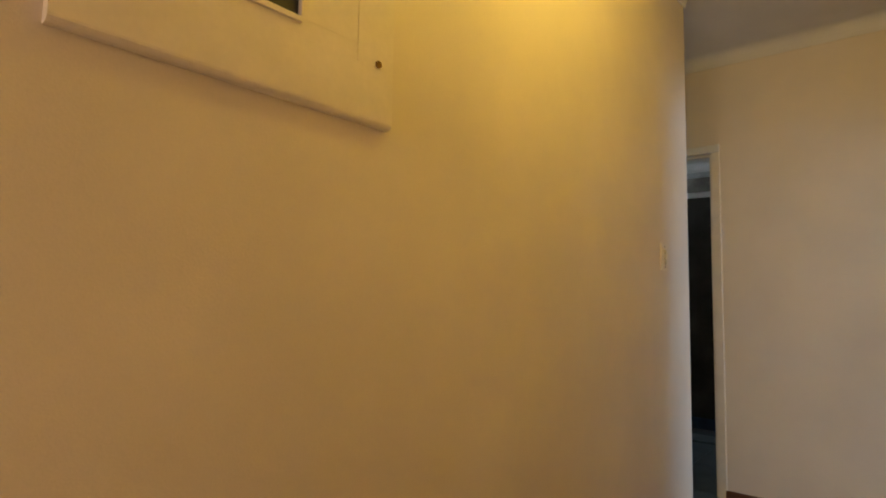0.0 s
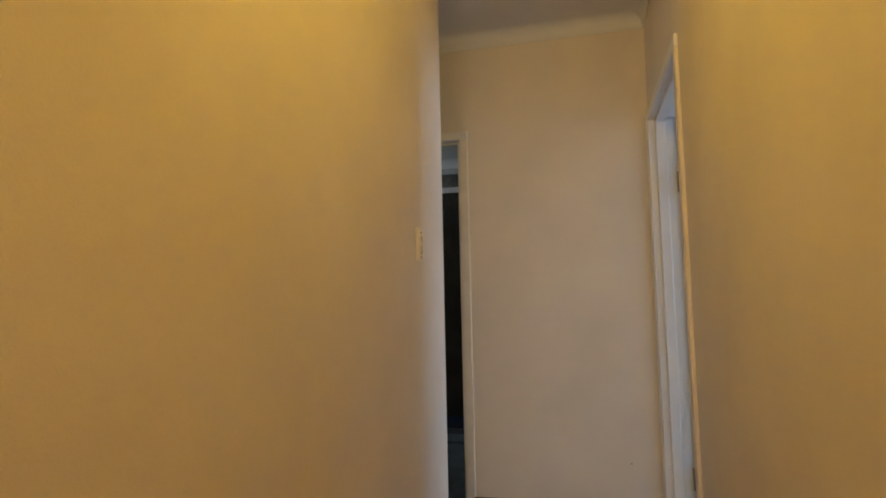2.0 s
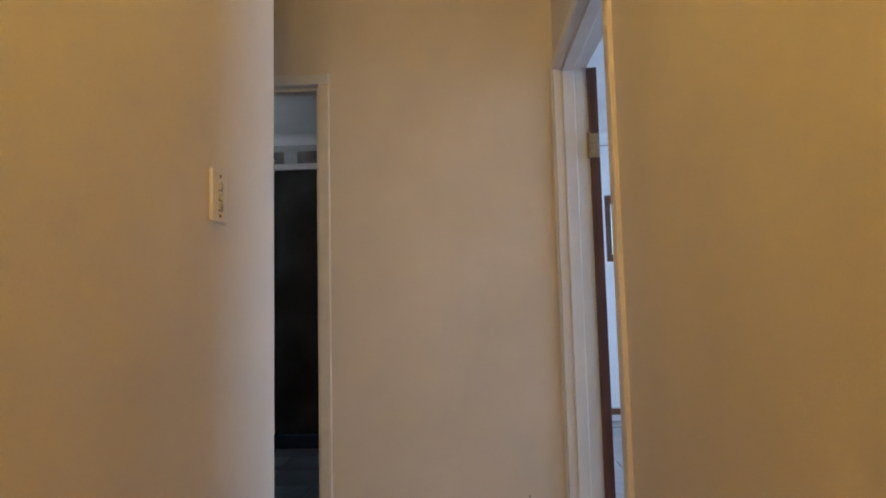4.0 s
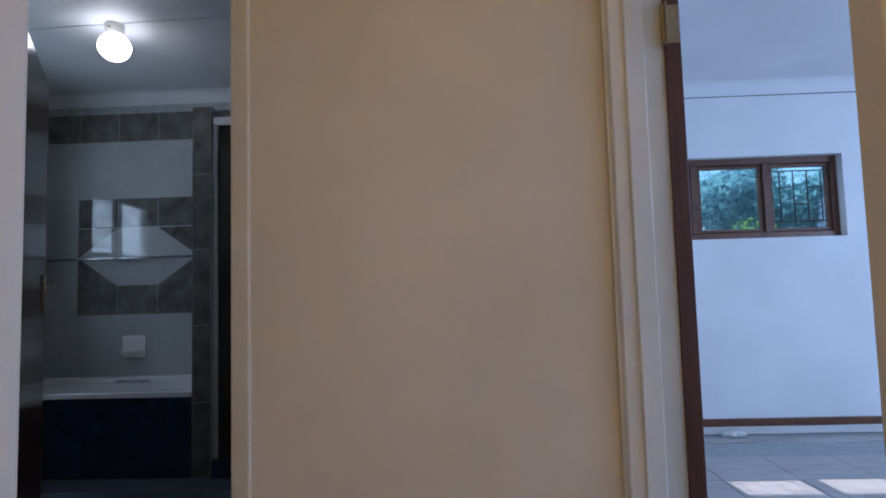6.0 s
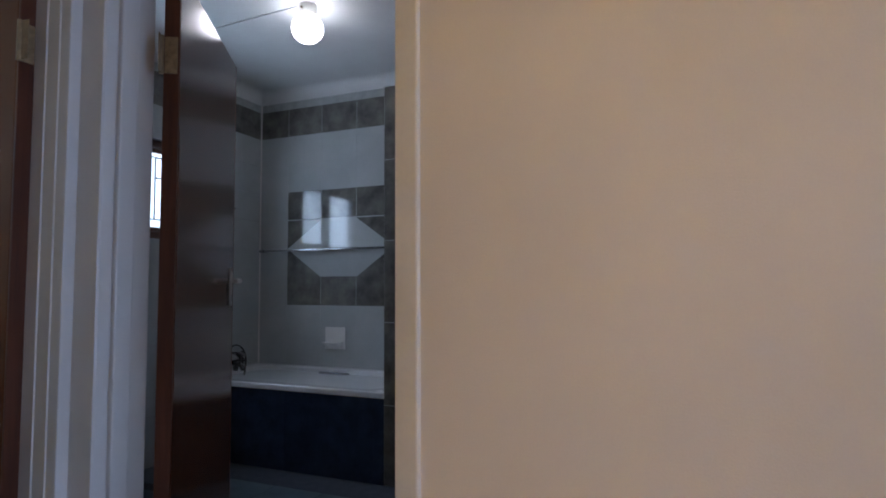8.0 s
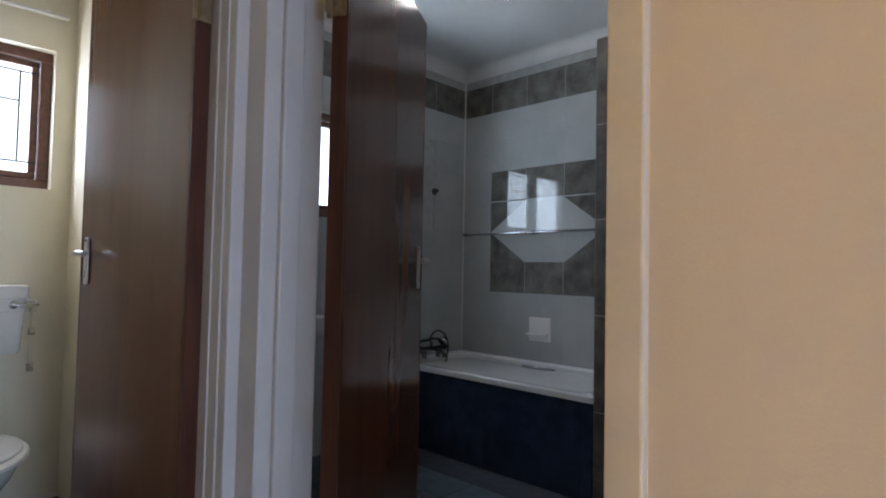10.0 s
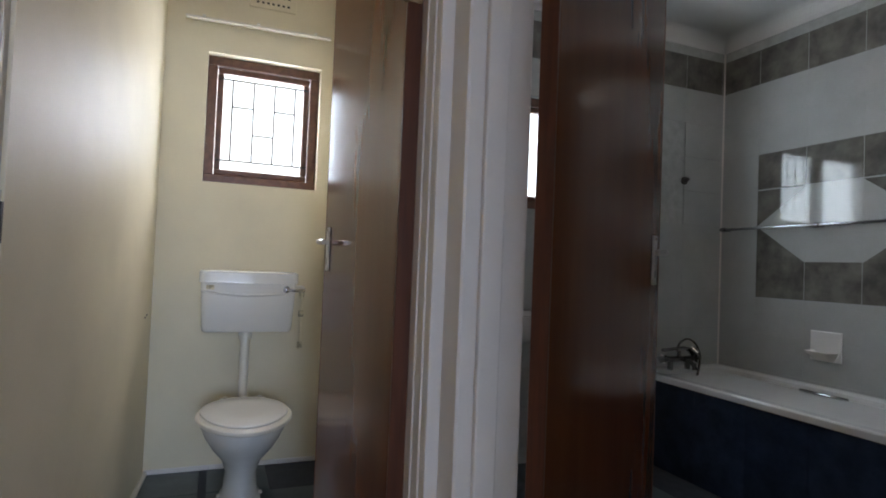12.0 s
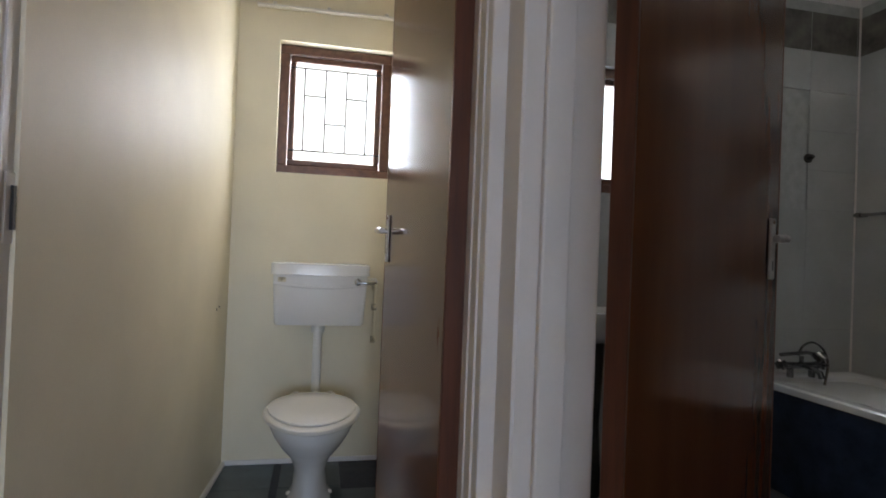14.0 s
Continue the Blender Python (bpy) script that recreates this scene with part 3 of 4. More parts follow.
cs = thing("cistern", "white plastic low-level cistern hung on the wall", "cistern", pose(XTB, TY + 0.005, 0.682))
rings = []
for z, w, d in ((0.0, 0.196, 0.150), (0.012, 0.203, 0.158), (0.10, 0.208, 0.168), (0.17, 0.211, 0.174), (0.232, 0.214, 0.178)):
    rings.append(round_rect(0.004, d, -w, w, z, 0.026))
part("tank", loft(rings), CERAMIC, cs, smooth=True)
rings = [round_rect(0.002, 0.188, -0.222, 0.222, z, 0.024 + q) for z, q in ((0.2335, 0.0), (0.238, 0.003), (0.272, 0.003), (0.283, 0.0))]
rings.append(round_rect(0.010, 0.178, -0.212, 0.212, 0.288, 0.02))
part("lid", loft(rings), CERAMIC, cs, smooth=True)
arc = [(0.1735 - 0.020 * abs(q / 10) ** 6 * 0.2, 0.021 * q, 0.176 + 0.017 * (q / 10) ** 2) for q in range(-10, 11)]
part("rib", tube(arc, 0.0065, 8), CERAMIC, cs, "curved moulded rib", True)
part("badge", box(0.171, 0.1785, -0.190, -0.155, 0.200, 0.222, 0.002, 1), STAIN, cs, "small faded rectangular sticker")
lv = part("flush_lever", loft([oval(0, 0, 0, 0.017, 0.017, 18), oval(0, 0, 0.012, 0.016, 0.016, 18), oval(0, 0, 0.016, 0.010, 0.010, 18)]), CHROME, cs, "chrome flush lever", True)
lv.matrix_basis = pose(0.174, 0.168, 0.206, 0, 90, 0)
part("lever_arm", tube([(0.0, 0.0, 0.012), (0.002, 0.03, 0.018), (0.004, 0.055, 0.017), (0.0, 0.085, 0.012)], 0.0065, 10), CHROME, lv, smooth=True)
part("overflow", tube([(0.06, 0.205, 0.215), (0.06, 0.262, 0.215), (0.058, 0.268, 0.20)], 0.008, 8), PLASTIC, cs, smooth=True)
fp = tagged(part("flush_pipe", tube([(XTB + 0.075, TY, 0.690), (XTB + 0.075, TY, 0.50), (XTB + 0.080, TY, 0.40), (XTB + 0.11, TY, 0.355), (XTB + 0.22, TY, 0.345), (XTB + 0.31, TY, 0.345)], 0.021, 16), PLASTIC, smooth=True), "white plastic flush pipe down to the bowl", "pipe")
part("nut", loft([oval(XTB + 0.075, TY, 0.640, 0.030, 0.030, 16), oval(XTB + 0.075, TY, 0.672, 0.032, 0.032, 16), oval(XTB + 0.075, TY, 0.681, 0.026, 0.026, 16)]), PLASTIC, fp, smooth=True)
wp = tagged(part("water_pipe", tube([(XTB + 0.05, TY + 0.262, 0.892), (XTB + 0.04, TY + 0.268, 0.86), (XTB + 0.014, TY + 0.268, 0.82), (XTB + 0.012, TY + 0.268, 0.62), (XTB + 0.012, TY + 0.270, 0.58)], 0.007, 8), CREAM_PALE, smooth=True), "thin painted supply pipe with yellowed joints on the wall", "pipe")
for z in (0.86, 0.76, 0.60):
    part("joint", tube([(XTB + 0.018, TY + 0.268, z - 0.016), (XTB + 0.018, TY + 0.268, z + 0.016)], 0.013, 8), STAIN, wp, "yellowed pipe joint", True)
# curtain track and vent
ct = thing("curtain_track", "thin double white curtain track above the window", "curtain track", pose(XTB, -0.33, 2.188, 1.0, 0, 0))
part("track", box(0.018, 0.034, -0.33, 0.36, -0.006, 0.006, 0.002, 1), PLASTIC, ct)
part("track", box(0.046, 0.062, -0.33, 0.36, -0.012, 0.000, 0.002, 1), PLASTIC, ct)
for y in (-0.25, 0.0, 0.28):
    part("bracket", box(0.0, 0.060, y - 0.008, y + 0.008, 0.0062, 0.012, 0.001, 1), PLASTIC, ct)
vt = thing("air_vent", "cream painted air brick grille with rows of holes", "air vent", pose(XTB, -0.262, 2.375))
part("grille", box(0, 0.010, -0.115, 0.115, -0.075, 0.075, 0.004, 2), CREAM_PALE, vt)
for r_ in range(3):
    for c_ in range(7):
        part("hole", box(0.0095, 0.0108, -0.075 + c_ * 0.025 - 0.006, -0.075 + c_ * 0.025 + 0.006, -0.046 + r_ * 0.04 - 0.005, -0.046 + r_ * 0.04 + 0.005), BLACK, vt)
for dx, z in ((0.20, 0.775), (0.26, 0.77)):
    tagged(part("wall_mark", tube([(XTB + dx + 0.1, -0.7335, z), (XTB + dx + 0.1, -0.7305, z)], 0.004, 6), BAR), "tiny dark plug hole in the toilet wall", "mark")

# ---------------------------------------------------------------- bathroom things
bt = thing("bathtub", "white enamel bathtub set between tiled walls", "bathtub", pose(0, 0, 0))
x0, x1 = XBB + 0.008, -2.014
rings = [round_rect(x0, x1, YF - 0.006, YB - 0.008, 0.460, 0.010), round_rect(x0, x1, YF - 0.006, YB - 0.008, 0.486, 0.010), round_rect(x0 + 0.004, x1 - 0.004, YF, YB - 0.012, 0.492, 0.012),
         round_rect(x0 + 0.07, x1 - 0.055, YF + 0.055, YB - 0.065, 0.492, 0.10), round_rect(x0 + 0.08, x1 - 0.065, YF + 0.065, YB - 0.075, 0.484, 0.10),
         round_rect(x0 + 0.11, x1 - 0.12, YF + 0.085, YB - 0.095, 0.30, 0.11), round_rect(x0 + 0.16, x1 - 0.22, YF + 0.13, YB - 0.14, 0.16, 0.12), round_rect(x0 + 0.26, x1 - 0.34, YF + 0.22, YB - 0.23, 0.14, 0.09)]
part("tub", loft(rings), BATH_WHITE, bt, smooth=True)
for y, s in ((YF + 0.072, 1), (YB - 0.085, -1)):
    xg = -2.86 if s > 0 else -2.72
    part("grip", tube([(xg - 0.11, y, 0.462), (xg - 0.10, y + s * 0.035, 0.468), (xg, y + s * 0.045, 0.470), (xg + 0.10, y + s * 0.035, 0.468), (xg + 0.11, y, 0.462)], 0.009, 10), CHROME, bt, "chrome grab handle", True)
part("overflow", tube([(x0 + 0.098, 2.11, 0.42), (x0 + 0.112, 2.11, 0.418)], 0.028, 16), STEEL, bt, smooth=True)
BATH_PANEL = tagged(part("bath_panel", box(XBB + 0.004, -2.013, YF + 0.008, YF + 0.05, 0, 0.456), DARK_GROUT), "navy tiled panel closing the front of the bath", "bath panel", "", "structure")

# mixer with hand shower
mx = thing("bath_mixer", "chrome bath mixer with a hand shower in its cradle", "mixer tap", pose(XBB + 0.03, 2.035, 0.492) @ Matrix.Diagonal((1.1, 0.85, 0.78, 1)))
part("body", tube([(0.085, -0.10, 0.075), (0.085, 0.10, 0.075)], 0.022, 14), DARK_CHROME, mx, smooth=True)
for s in (-1, 1):
    part("leg", tube([(0.085, s * 0.075, 0.0), (0.085, s * 0.075, 0.075)], 0.016, 12), DARK_CHROME, mx, smooth=True)
    tp = part("tap_head", tube([(0.085, s * 0.095, 0.075), (0.085, s * 0.150, 0.080)], 0.024, 12), DARK_CHROME, mx, smooth=True)
    for k in range(3):
        a = math.pi * k / 3
        part("spoke", tube([(0.085 + 0.034 * math.cos(a), s * 0.138, 0.079 + 0.034 * math.sin(a)), (0.085 - 0.034 * math.cos(a), s * 0.138, 0.079 - 0.034 * math.sin(a))], 0.007, 8), DARK_CHROME, tp, smooth=True)
part("spout", tube([(0.085, 0, 0.075), (0.14, 0, 0.070), (0.185, 0, 0.055), (0.195, 0, 0.020)], 0.015, 12), DARK_CHROME, mx, smooth=True)
part("riser", tube([(0.085, 0, 0.08), (0.085, 0, 0.135)], 0.011, 10), DARK_CHROME, mx, smooth=True)
hs = part("hand_shower", tube([(0.075, -0.13, 0.140), (0.085, -0.05, 0.150), (0.090, 0.03, 0.158), (0.10, 0.075, 0.150)], 0.012, 10), DARK_CHROME, mx, "chrome hand shower", True)
part("rose", tube([(0.10, 0.08, 0.155), (0.13, 0.095, 0.120)], 0.030, 14), DARK_CHROME, hs, smooth=True)
hose = [(0.085, -0.02, 0.135), (0.09, 0.0, 0.195), (0.10, 0.055, 0.225), (0.11, 0.115, 0.185), (0.12, 0.140, 0.10), (0.12, 0.130, 0.0), (0.125, 0.10, -0.09)]
smooth_hose = []
for a, b, c, d in zip([hose[0]] + hose, hose, hose[1:], hose[2:] + [hose[-1]]):
    for q in range(5):
        t = q / 5
        smooth_hose.append(tuple(0.5 * (2 * b[i] + (c[i] - a[i]) * t + (2 * a[i] - 5 * b[i] + 4 * c[i] - d[i]) * t * t + (3 * b[i] - a[i] - 3 * c[i] + d[i]) * t ** 3) for i in range(3)))
part("hose", tube(smooth_hose, 0.0065, 8), DARK_CHROME, mx, "ribbed steel hose", True)
# wall hook for the shower
hk = thing("shower_hook", "small dark metal shower bracket on the tiles", "bracket", pose(XBB + 0.008, 2.150, 1.610))
part("rose", tube([(0, 0, 0), (0.008, 0, 0)], 0.024, 16), BAR, hk, smooth=True)
part("fork", tube([(0.006, 0, 0), (0.026, 0, 0.003), (0.034, 0, 0.008)], 0.012, 10), BAR, hk, smooth=True)
# rail
rl = thing("towel_rail", "long thin chrome rail on the tiles above the bath", "rail", pose(0, YB - 0.008, 1.322))
part("rod", tube([(XBB + 0.05, -0.052, 0), (-2.03, -0.052, 0.004)], 0.0085, 10), CHROME, rl, smooth=True)
for x in (XBB + 0.075, -2.797, -2.06):
    b = part("bracket", tube([(x, 0, 0), (x, -0.052, 0)], 0.010, 10), CHROME, rl, smooth=True)
    part("collar", tube([(x - 0.012, -0.052, 0), (x + 0.012, -0.052, 0)], 0.014, 12), CHROME, b, smooth=True)
# soap dish
sd = thing("soap_dish", "white ceramic soap dish set in the tiles", "soap dish", pose(-2.765, YB - 0.008, 0.692))
bm = box(-0.082, 0.082, -0.012, 0, -0.072, 0.082, 0.006, 2)
part("back", bm, CERAMIC, sd)
rings = [round_rect(-0.05, 0.05, -0.045, 0.0, -0.062, 0.02), round_rect(-0.070, 0.070, -0.082, 0.0, -0.030, 0.03), round_rect(-0.074, 0.074, -0.088, 0.0, -0.020, 0.03), round_rect(-0.066, 0.066, -0.080, -0.006, -0.020, 0.028), round_rect(-0.05, 0.05, -0.06, -0.010, -0.042, 0.02)]
part("tray", loft(rings), CERAMIC, sd, smooth=True)
# shower door
sh = thing("shower_door", "smoked shower door in a white aluminium frame", "shower door", pose(-1.895, YF + 0.035, 0))
part("header", box(0, 0.88, -0.022, 0.022, 2.070, 2.118, 0.004, 2), ALU, sh, "white aluminium header rail")
part("stile", box(0, 0.026, -0.018, 0.018, 0.10, 2.0695, 0.004, 2), ALU, sh)
part("stile", box(0.854, 0.88, -0.018, 0.018, 0.10, 2.0695, 0.004, 2), ALU, sh)
part("panel", box(0.0262, 0.8538, -0.004, 0.004, 0.10, 2.0695), SHOWER_GLASS, sh, "smoked dark panel")
part("sill", box(0, 0.88, -0.05, 0.05, 0.0, 0.0995, 0.006, 2), NAVY_TILE, sh)
# basin, seen past the hinge of the door
bs = thing("washbasin", "white porcelain washbasin on the outer bathroom wall", "basin", pose(XBB + 0.008, 0.86, 0))
rings = [round_rect(0.0, 0.18, -0.12, 0.12, 0.66, 0.04), round_rect(0.0, 0.38, -0.24, 0.24, 0.74, 0.08), round_rect(0.0, 0.42, -0.26, 0.26, 0.80, 0.09), round_rect(0.0, 0.42, -0.26, 0.26, 0.82, 0.09), round_rect(0.08, 0.38, -0.21, 0.21, 0.818, 0.09), round_rect(0.13, 0.32, -0.13, 0.13, 0.72, 0.07)]
part("bowl", loft(rings), CERAMIC, bs, smooth=True)
part("pedestal", loft([oval(0.13, 0, 0.0, 0.10, 0.09), oval(0.13, 0, 0.3, 0.075, 0.07), oval(0.13, 0, 0.67, 0.09, 0.085)]), SHOWER_GLASS, bs, "dark pedestal", True)

# ---------------------------------------------------------------- bedroom debris
rg = tagged(part("crumpled_paper", bmesh.new(), PLASTIC), "small crumpled white rag on the floor by the skirting", "rag")
bm = bmesh.new()
bmesh.ops.create_icosphere(bm, subdivisions=3, radius=1)
for v in bm.verts:
    n = noise.noise(v.co * 2.3) * 0.45
    v.co = Vector((v.co.x * (1 + n) * 0.075 + 1.375, v.co.y * (1 + n) * 0.03 + 2.455, max(0.0, (v.co.z * (0.8 + 1.4 * n) * 0.022 + 0.014))))
rg.data = mesh_of(bm, "crumpled_paper", PLASTIC, True)

# ---------------------------------------------------------------- garden outside the bedroom window
structure("ground", box(-60, 60, 2.9, 90, -0.35, -0.30), GRASS, "rough lawn outside the house")
structure("garden_wall", box(-12, 16, 15.0, 15.25, -0.3, 1.7), OUT_WALL, "plastered garden wall in dappled shade")


def leaves(n, centres, size, rnd, flat=1.0):
    """Many small folded leaves round clump centres (x, y, z, radius)."""
    verts, faces = [], []
    for _ in range(n):
        c = centres[rnd.randrange(len(centres))]
        d = Vector((rnd.gauss(0, 1), rnd.gauss(0, 1), rnd.gauss(0, 1) * flat)).normalized() * c[3] * rnd.random() ** 0.4
        p = Vector(c[:3]) + d
        a = Vector((rnd.gauss(0, 1), rnd.gauss(0, 1), rnd.gauss(0, 0.7))).normalized() * size * rnd.uniform(0.6, 1.3)
        b = a.cross(Vector((rnd.gauss(0, 1), rnd.gauss(0, 1), rnd.gauss(0, 1)))).normalized() * a.length * 0.32
        k = len(verts)
        verts += [p - a, p + b, p + a, p - b]
        faces += [(k, k + 1, k + 2), (k, k + 2, k + 3)]
    return verts, faces


def leafy(name, color, through_color, rnd):
    """Leaf skin that lets part of the light through."""
    m = mat(name, color, 0.5, var=0.3, scale=3, bump=0.0, island=rnd)
    t = m.node_tree
    tr, mx = t.nodes.new("ShaderNodeBsdfTranslucent"), t.nodes.new("ShaderNodeMixShader")
    tr.inputs["Color"].default_value = (*through_color, 1)
    mx.inputs[0].default_value = 0.5
    t.links.new(t.nodes["Principled BSDF"].outputs[0], mx.inputs[1])
    t.links.new(tr.outputs[0], mx.inputs[2])
    t.links.new(mx.outputs[0], t.nodes["Material Output"].inputs["Surface"])
    return m


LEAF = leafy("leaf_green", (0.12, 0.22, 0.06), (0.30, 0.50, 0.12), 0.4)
# pale blue cast of the daylight on the trees, put into the leaf colour
LEAF_BLUE = leafy("blue_cast_leaf_green", (0.20, 0.34, 0.34), (0.40, 0.70, 0.72), 0.5)


def plant(name, label, category, x, y, trunk_h, trunk_r, centres, count, size, material, seed):
    rnd = random.Random(seed)
    p = thing(name, label, category, pose(x, y, -0.30), "", "garden trees" if category == "tree" else "")
    bm = tube([(0, 0, 0), (0.05, 0.02, trunk_h * 0.5), (0, 0.05, trunk_h)], trunk_r, 10)
    for c in centres[:8]:
        add_tube(bm, [(0, 0.03, trunk_h * 0.8), (c[0] * 0.5, c[1] * 0.5, (trunk_h + c[2]) / 2), c[:3]], trunk_r * 0.35, 6)
    part("trunk", bm, BARK, p, smooth=True)
    v, f = leaves(count, centres, size, rnd)
    me = bpy.data.meshes.new("crown")
    me.from_pydata(v, [], f)
    me.materials.append(material)
    cr = new("crown", me)
    cr.parent = p
    return p


rt = random.Random(4)
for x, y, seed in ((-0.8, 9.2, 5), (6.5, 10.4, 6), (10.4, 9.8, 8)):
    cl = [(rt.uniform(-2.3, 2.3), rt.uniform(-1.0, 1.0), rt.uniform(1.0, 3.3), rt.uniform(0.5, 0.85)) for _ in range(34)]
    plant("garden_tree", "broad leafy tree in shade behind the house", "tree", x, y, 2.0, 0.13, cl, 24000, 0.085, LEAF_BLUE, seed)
cl = [(rt.uniform(-0.9, 0.9), rt.uniform(-0.4, 0.4), rt.uniform(0.5, 1.72), rt.uniform(0.22, 0.36)) for _ in range(22)]
plant("garden_shrub", "bright green leafy shrub outside the window", "shrub", 2.35, 5.0, 1.0, 0.04, cl, 9000, 0.045, LEAF, 7)
# bright blank sky right outside the small windows
structure("backdrop", box(-4.46, -4.45, -3.5, 7.0, -0.3, 5.2), GLOW, "blank bright sky outside the small windows")


# ---------------------------------------------------------------- tiles, piece by piece
def tile_mesh(name, w, h, material, depth=0.008, bev=0.0004):
    """A tile in its own plane: x across, z up, front at y = -depth."""
    bm = bmesh.new()
    b = bev
    outer = [bm.verts.new(p) for p in ((0, 0, 0), (w, 0, 0), (w, 0, h), (0, 0, h))]
    mid = [bm.verts.new(p) for p in ((0, -depth + b, 0), (w, -depth + b, 0), (w, -depth + b, h), (0, -depth + b, h))]
    top = [bm.verts.new(p) for p in ((b, -depth, b), (w - b, -depth, b), (w - b, -depth, h - b), (b, -depth, h - b))]
    for r0, r1 in ((outer, mid), (mid, top)):
        for k in range(4):
            bm.faces.new((r0[k], r0[(k + 1) % 4], r1[(k + 1) % 4], r1[k]))
    bm.faces.new(top)
    return mesh_of(bm, name, material)


def half_tile_mesh(name, pts, material, depth=0.008):
    bm = bmesh.new()
    a = [bm.verts.new((x, 0, z)) for x, z in pts]
    b = [bm.verts.new((x, -depth, z)) for x, z in pts]
    bm.faces.new(a), bm.faces.new(b)
    for k in range(len(pts)):
        bm.faces.new((a[k], a[(k + 1) % len(pts)], b[(k + 1) % len(pts)], b[k]))
    return mesh_of(bm, name, material)


TWD, THT, JT = 0.2935, 0.209, 0.0010
_cache = {}
JOINT = {DARK_TILE.name: 0.0022}           # the marbled tiles have wider joints


def put_tile(parent, w, h, material, m):
    key = (round(w, 4), round(h, 4), material.name)
    if key not in _cache:
        _cache[key] = tile_mesh("tile", w - JOINT.get(material.name, 0), h - JOINT.get(material.name, 0), material)
    ob = new("tile", _cache[key])
    ob.parent = parent
    ob.matrix_basis = m
    return ob


def wall_tiles(parent, origin, turn, length, z0, z1, kind, skip=lambda u, z: False, first=0.0, course=THT):
    """Courses of tiles from z1 downwards; kind(col, row, u, z) gives the material."""
    row, z = 0, z1
    while z > z0 + 0.02:
        h = min(course, z - z0)
        u, col = -first, 0
        while u < length - 0.01:
            a, b = max(u, 0), min(u + TWD, length)
            if b - a > 0.01 and not skip((a + b) / 2, z - h / 2):
                k = kind(col, row, (a + b) / 2, z - h / 2)
                if k:
                    m = Matrix.Translation(origin) @ pose(0, 0, 0, 0, 0, turn) @ Matrix.Translation((a + JT / 2, 0, z - h + JT / 2))
                    put_tile(parent, b - a - JT, h - JT, k, m)
            u += TWD
            col += 1
        z -= course
        row += 1


# grout bed that fills the joints, and the white sealant in the corner
part("grout_bed", box(XBB + 0.002, -2.013, YB - 0.0072, YB, 0.49, 2.388), GROUT, WALL_BATH_BACK)
part("grout_bed", box(XBB, XBB + 0.0072, 0.21, YB - 0.0075, 2.17, 2.388), GROUT, WALL_BATH_LEFT)
part("grout_bed", box(-2.011, -1.899, YF + 0.0008, YF + 0.008, 0.0, 2.178), GROUT, WALL_SHOWER)
structure("trim_bath_corner", tube([(XBB + 0.009, YB - 0.009, 0.493), (XBB + 0.009, YB - 0.009, 2.44)], 0.006, 8), GLOSS, "white sealant bead in the tiled corner")
# back wall: columns start so that a joint falls at the left edge of the dark field
FX0, FZ1 = -3.187, 1.754
TOPZ = 2.388
first = TWD - ((FX0 - XBB) % TWD)


def back_kind(col, row, u, z):
    x = XBB + u
    if row == 0:
        return DARK_TILE
    if FX0 < x < FX0 + 3 * TWD and FZ1 - 4 * THT < z < FZ1:
        c, r = int((x - FX0) / TWD), int((FZ1 - z) / THT)
        if r in (0, 3):
            return DARK_TILE
        return TILE if c == 1 else None
    return TILE


wall_tiles(WALL_BATH_BACK, (XBB, YB, 0), 0, 1.432, 0.46, TOPZ + 0.0, back_kind, first=first)
# diagonal cut tiles of the pale lozenge
for c in (0, 2):
    for r in (1, 2):
        w, h = TWD - JT, THT - JT
        g = 0.0
        left, up = c == 0, r == 1
        inner, outer_x = (w, g) if left else (g, w)
        zin, zout = (h, g) if up else (g, h)
        dark = [(outer_x, zout), (outer_x, zin), (inner, zin)]
        pale = [(outer_x, zout), (inner, zout), (inner, zin)]
        for pts, mt in ((dark, DARK_TILE), (pale, TILE)):
            ob = new("cut_tile", half_tile_mesh("cut_tile", pts, mt))
            ob.parent = WALL_BATH_BACK
            ob.matrix_basis = Matrix.Translation((FX0 + c * TWD + JT / 2, YB, FZ1 - (r + 1) * THT + JT / 2))
# shower side of the back wall
wall_tiles(WALL_BATH_BACK, (-1.898, YB, 0), 0, 1.85, 0.0, TOPZ, lambda c, r, u, z: DARK_TILE)
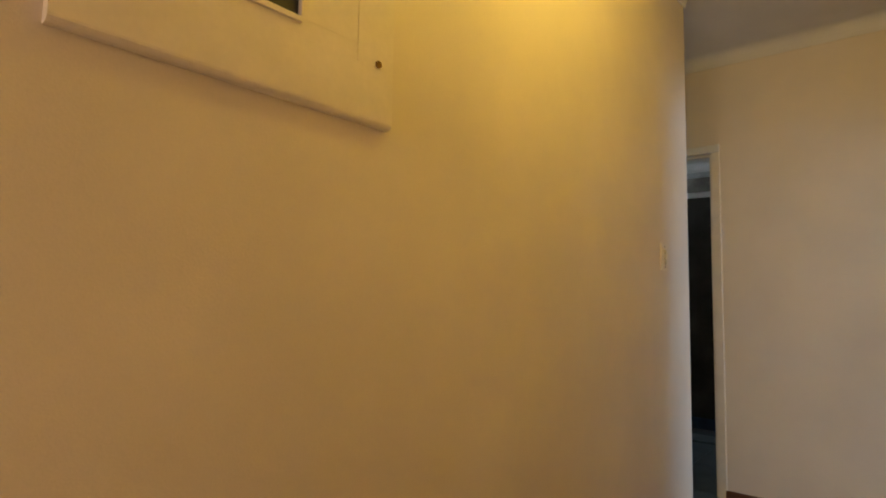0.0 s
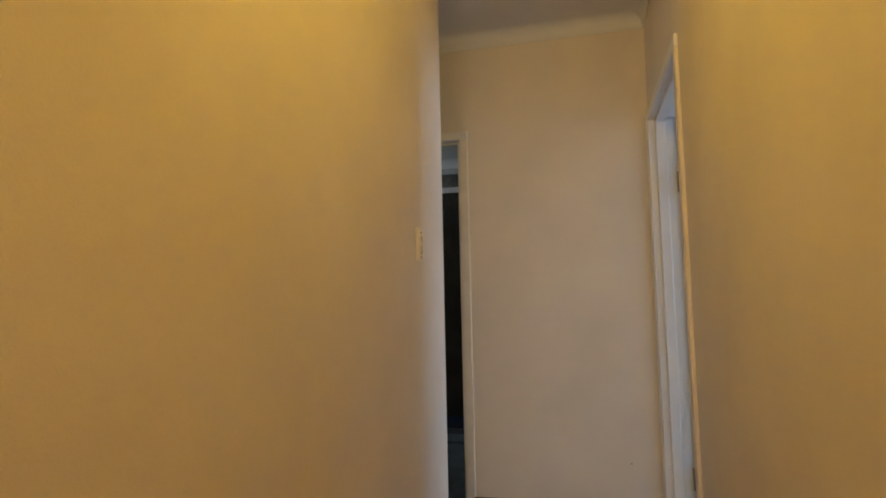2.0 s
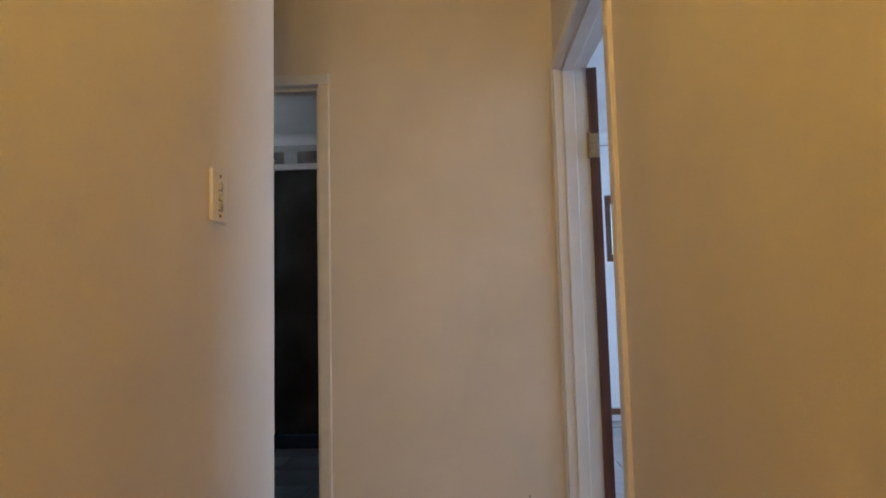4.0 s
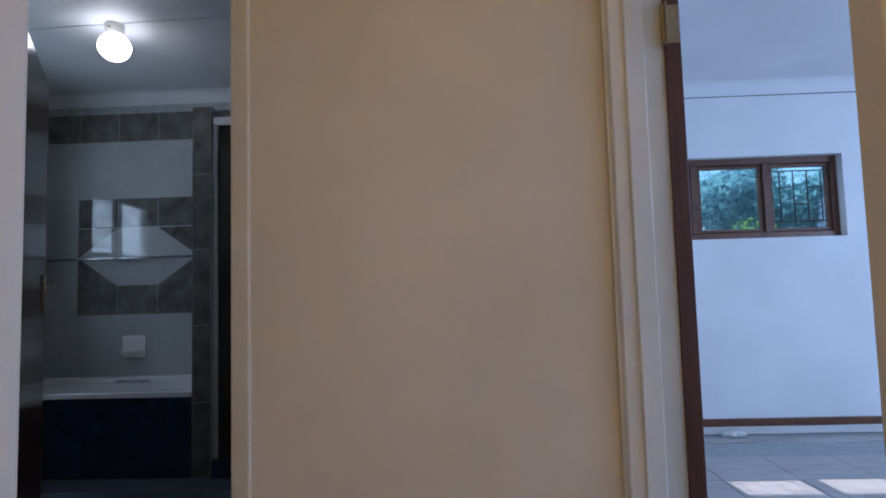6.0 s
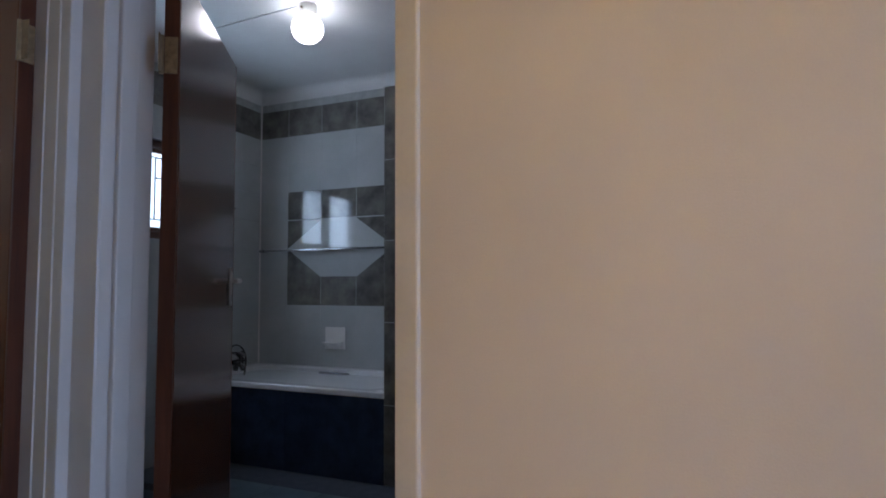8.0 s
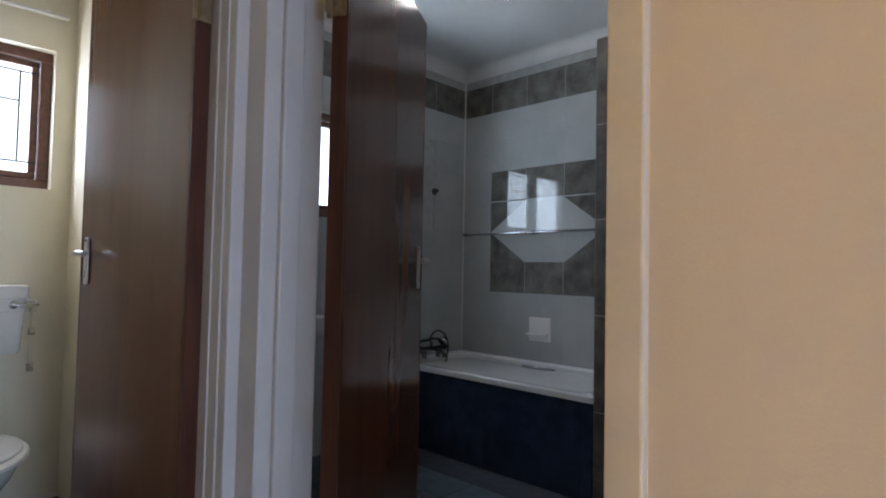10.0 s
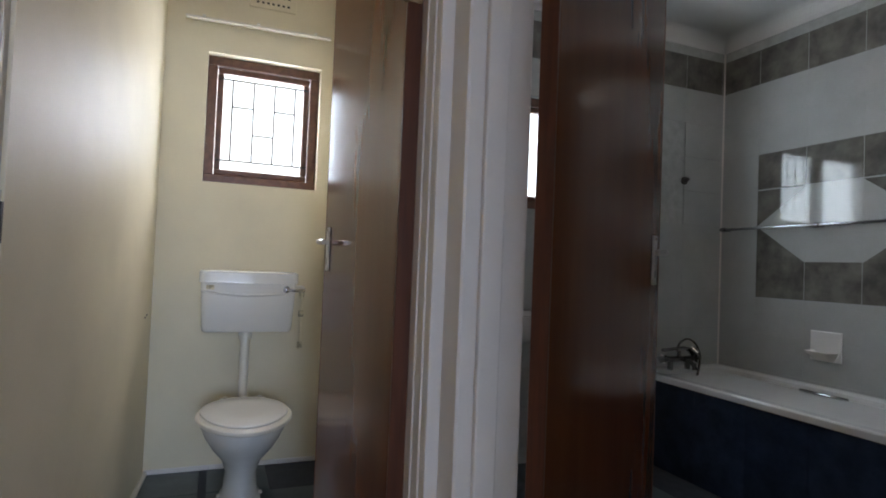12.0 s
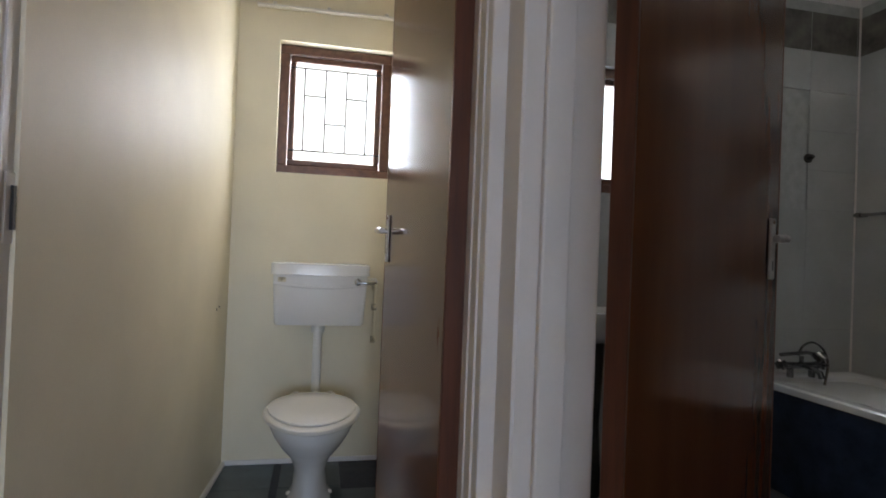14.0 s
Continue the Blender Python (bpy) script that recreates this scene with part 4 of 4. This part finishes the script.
# outer wall round the window; its face looks to +x
wall_tiles(WALL_BATH_LEFT, (XBB, 0.20, 0), 90, YB - 0.208, 0.0, TOPZ, lambda c, r, u, z: DARK_TILE if r == 0 else TILE,
           skip=lambda u, z: BW[0] - 0.1 < 0.20 + u < BW[1] + 0.1 and BW[2] - 0.09 < z < BW[3] + 0.09, first=0.1)
# end of the half wall, with taller tiles
for k, (z0, z1) in enumerate(((0.0, 0.425), (0.425, 0.870), (0.870, 1.318), (1.318, 1.766), (1.766, 2.178))):
    put_tile(WALL_SHOWER, 0.110, z1 - z0 - JT, DARK_TILE, Matrix.Translation((-2.010, YF + 0.008, z0 + JT)))
    put_tile(WALL_SHOWER, 0.66, z1 - z0 - JT, DARK_TILE, Matrix.Translation((-2.012, YB - 0.02, z0 + JT)) @ pose(0, 0, 0, 0, 0, -90))
# bath panel
wall_tiles(BATH_PANEL, (XBB + 0.004, YF + 0.008, 0), 0, 1.43, 0.0, 0.456, lambda c, r, u, z: NAVY_TILE, first=0.1, course=0.46)


def floor_tiles(parent, x0, x1, y0, y1, s, material, ztop, gap=0.004):
    y = y0
    while y < y1 - 0.02:
        x = x0
        while x < x1 - 0.02:
            w, d = min(s, x1 - x) - gap, min(s, y1 - y) - gap
            k = ("floor", round(w, 4), round(d, 4), material.name)
            if k not in _cache:
                _cache[k] = tile_mesh("floor_tile", w, d, material, 0.006, 0.0012)
            ob = new("floor_tile", _cache[k])
            ob.parent = parent
            ob.matrix_basis = Matrix.Translation((x + gap / 2, y + gap / 2, ztop - 0.006)) @ pose(0, 0, 0, -90, 0, 0) @ Matrix.Diagonal((1, 1, -1, 1))
            x += s
        y += s


floor_tiles(FLOOR_PASSAGE, XT0, 0.0, -6.2, 0.06, 0.33, BEIGE, 0.0)
floor_tiles(FLOOR_TOILET, XTB, XT1 + 0.06, -0.80, 0.07, 0.30, SLATE, 0.001)
floor_tiles(FLOOR_BATH, XBB, -0.05, 0.06, YF + 0.008, 0.30, SLATE, 0.001)
floor_tiles(FLOOR_BED, 0.12, 4.5, -1.2, YBED - 0.02, 0.40, BED_TILE, 0.0)
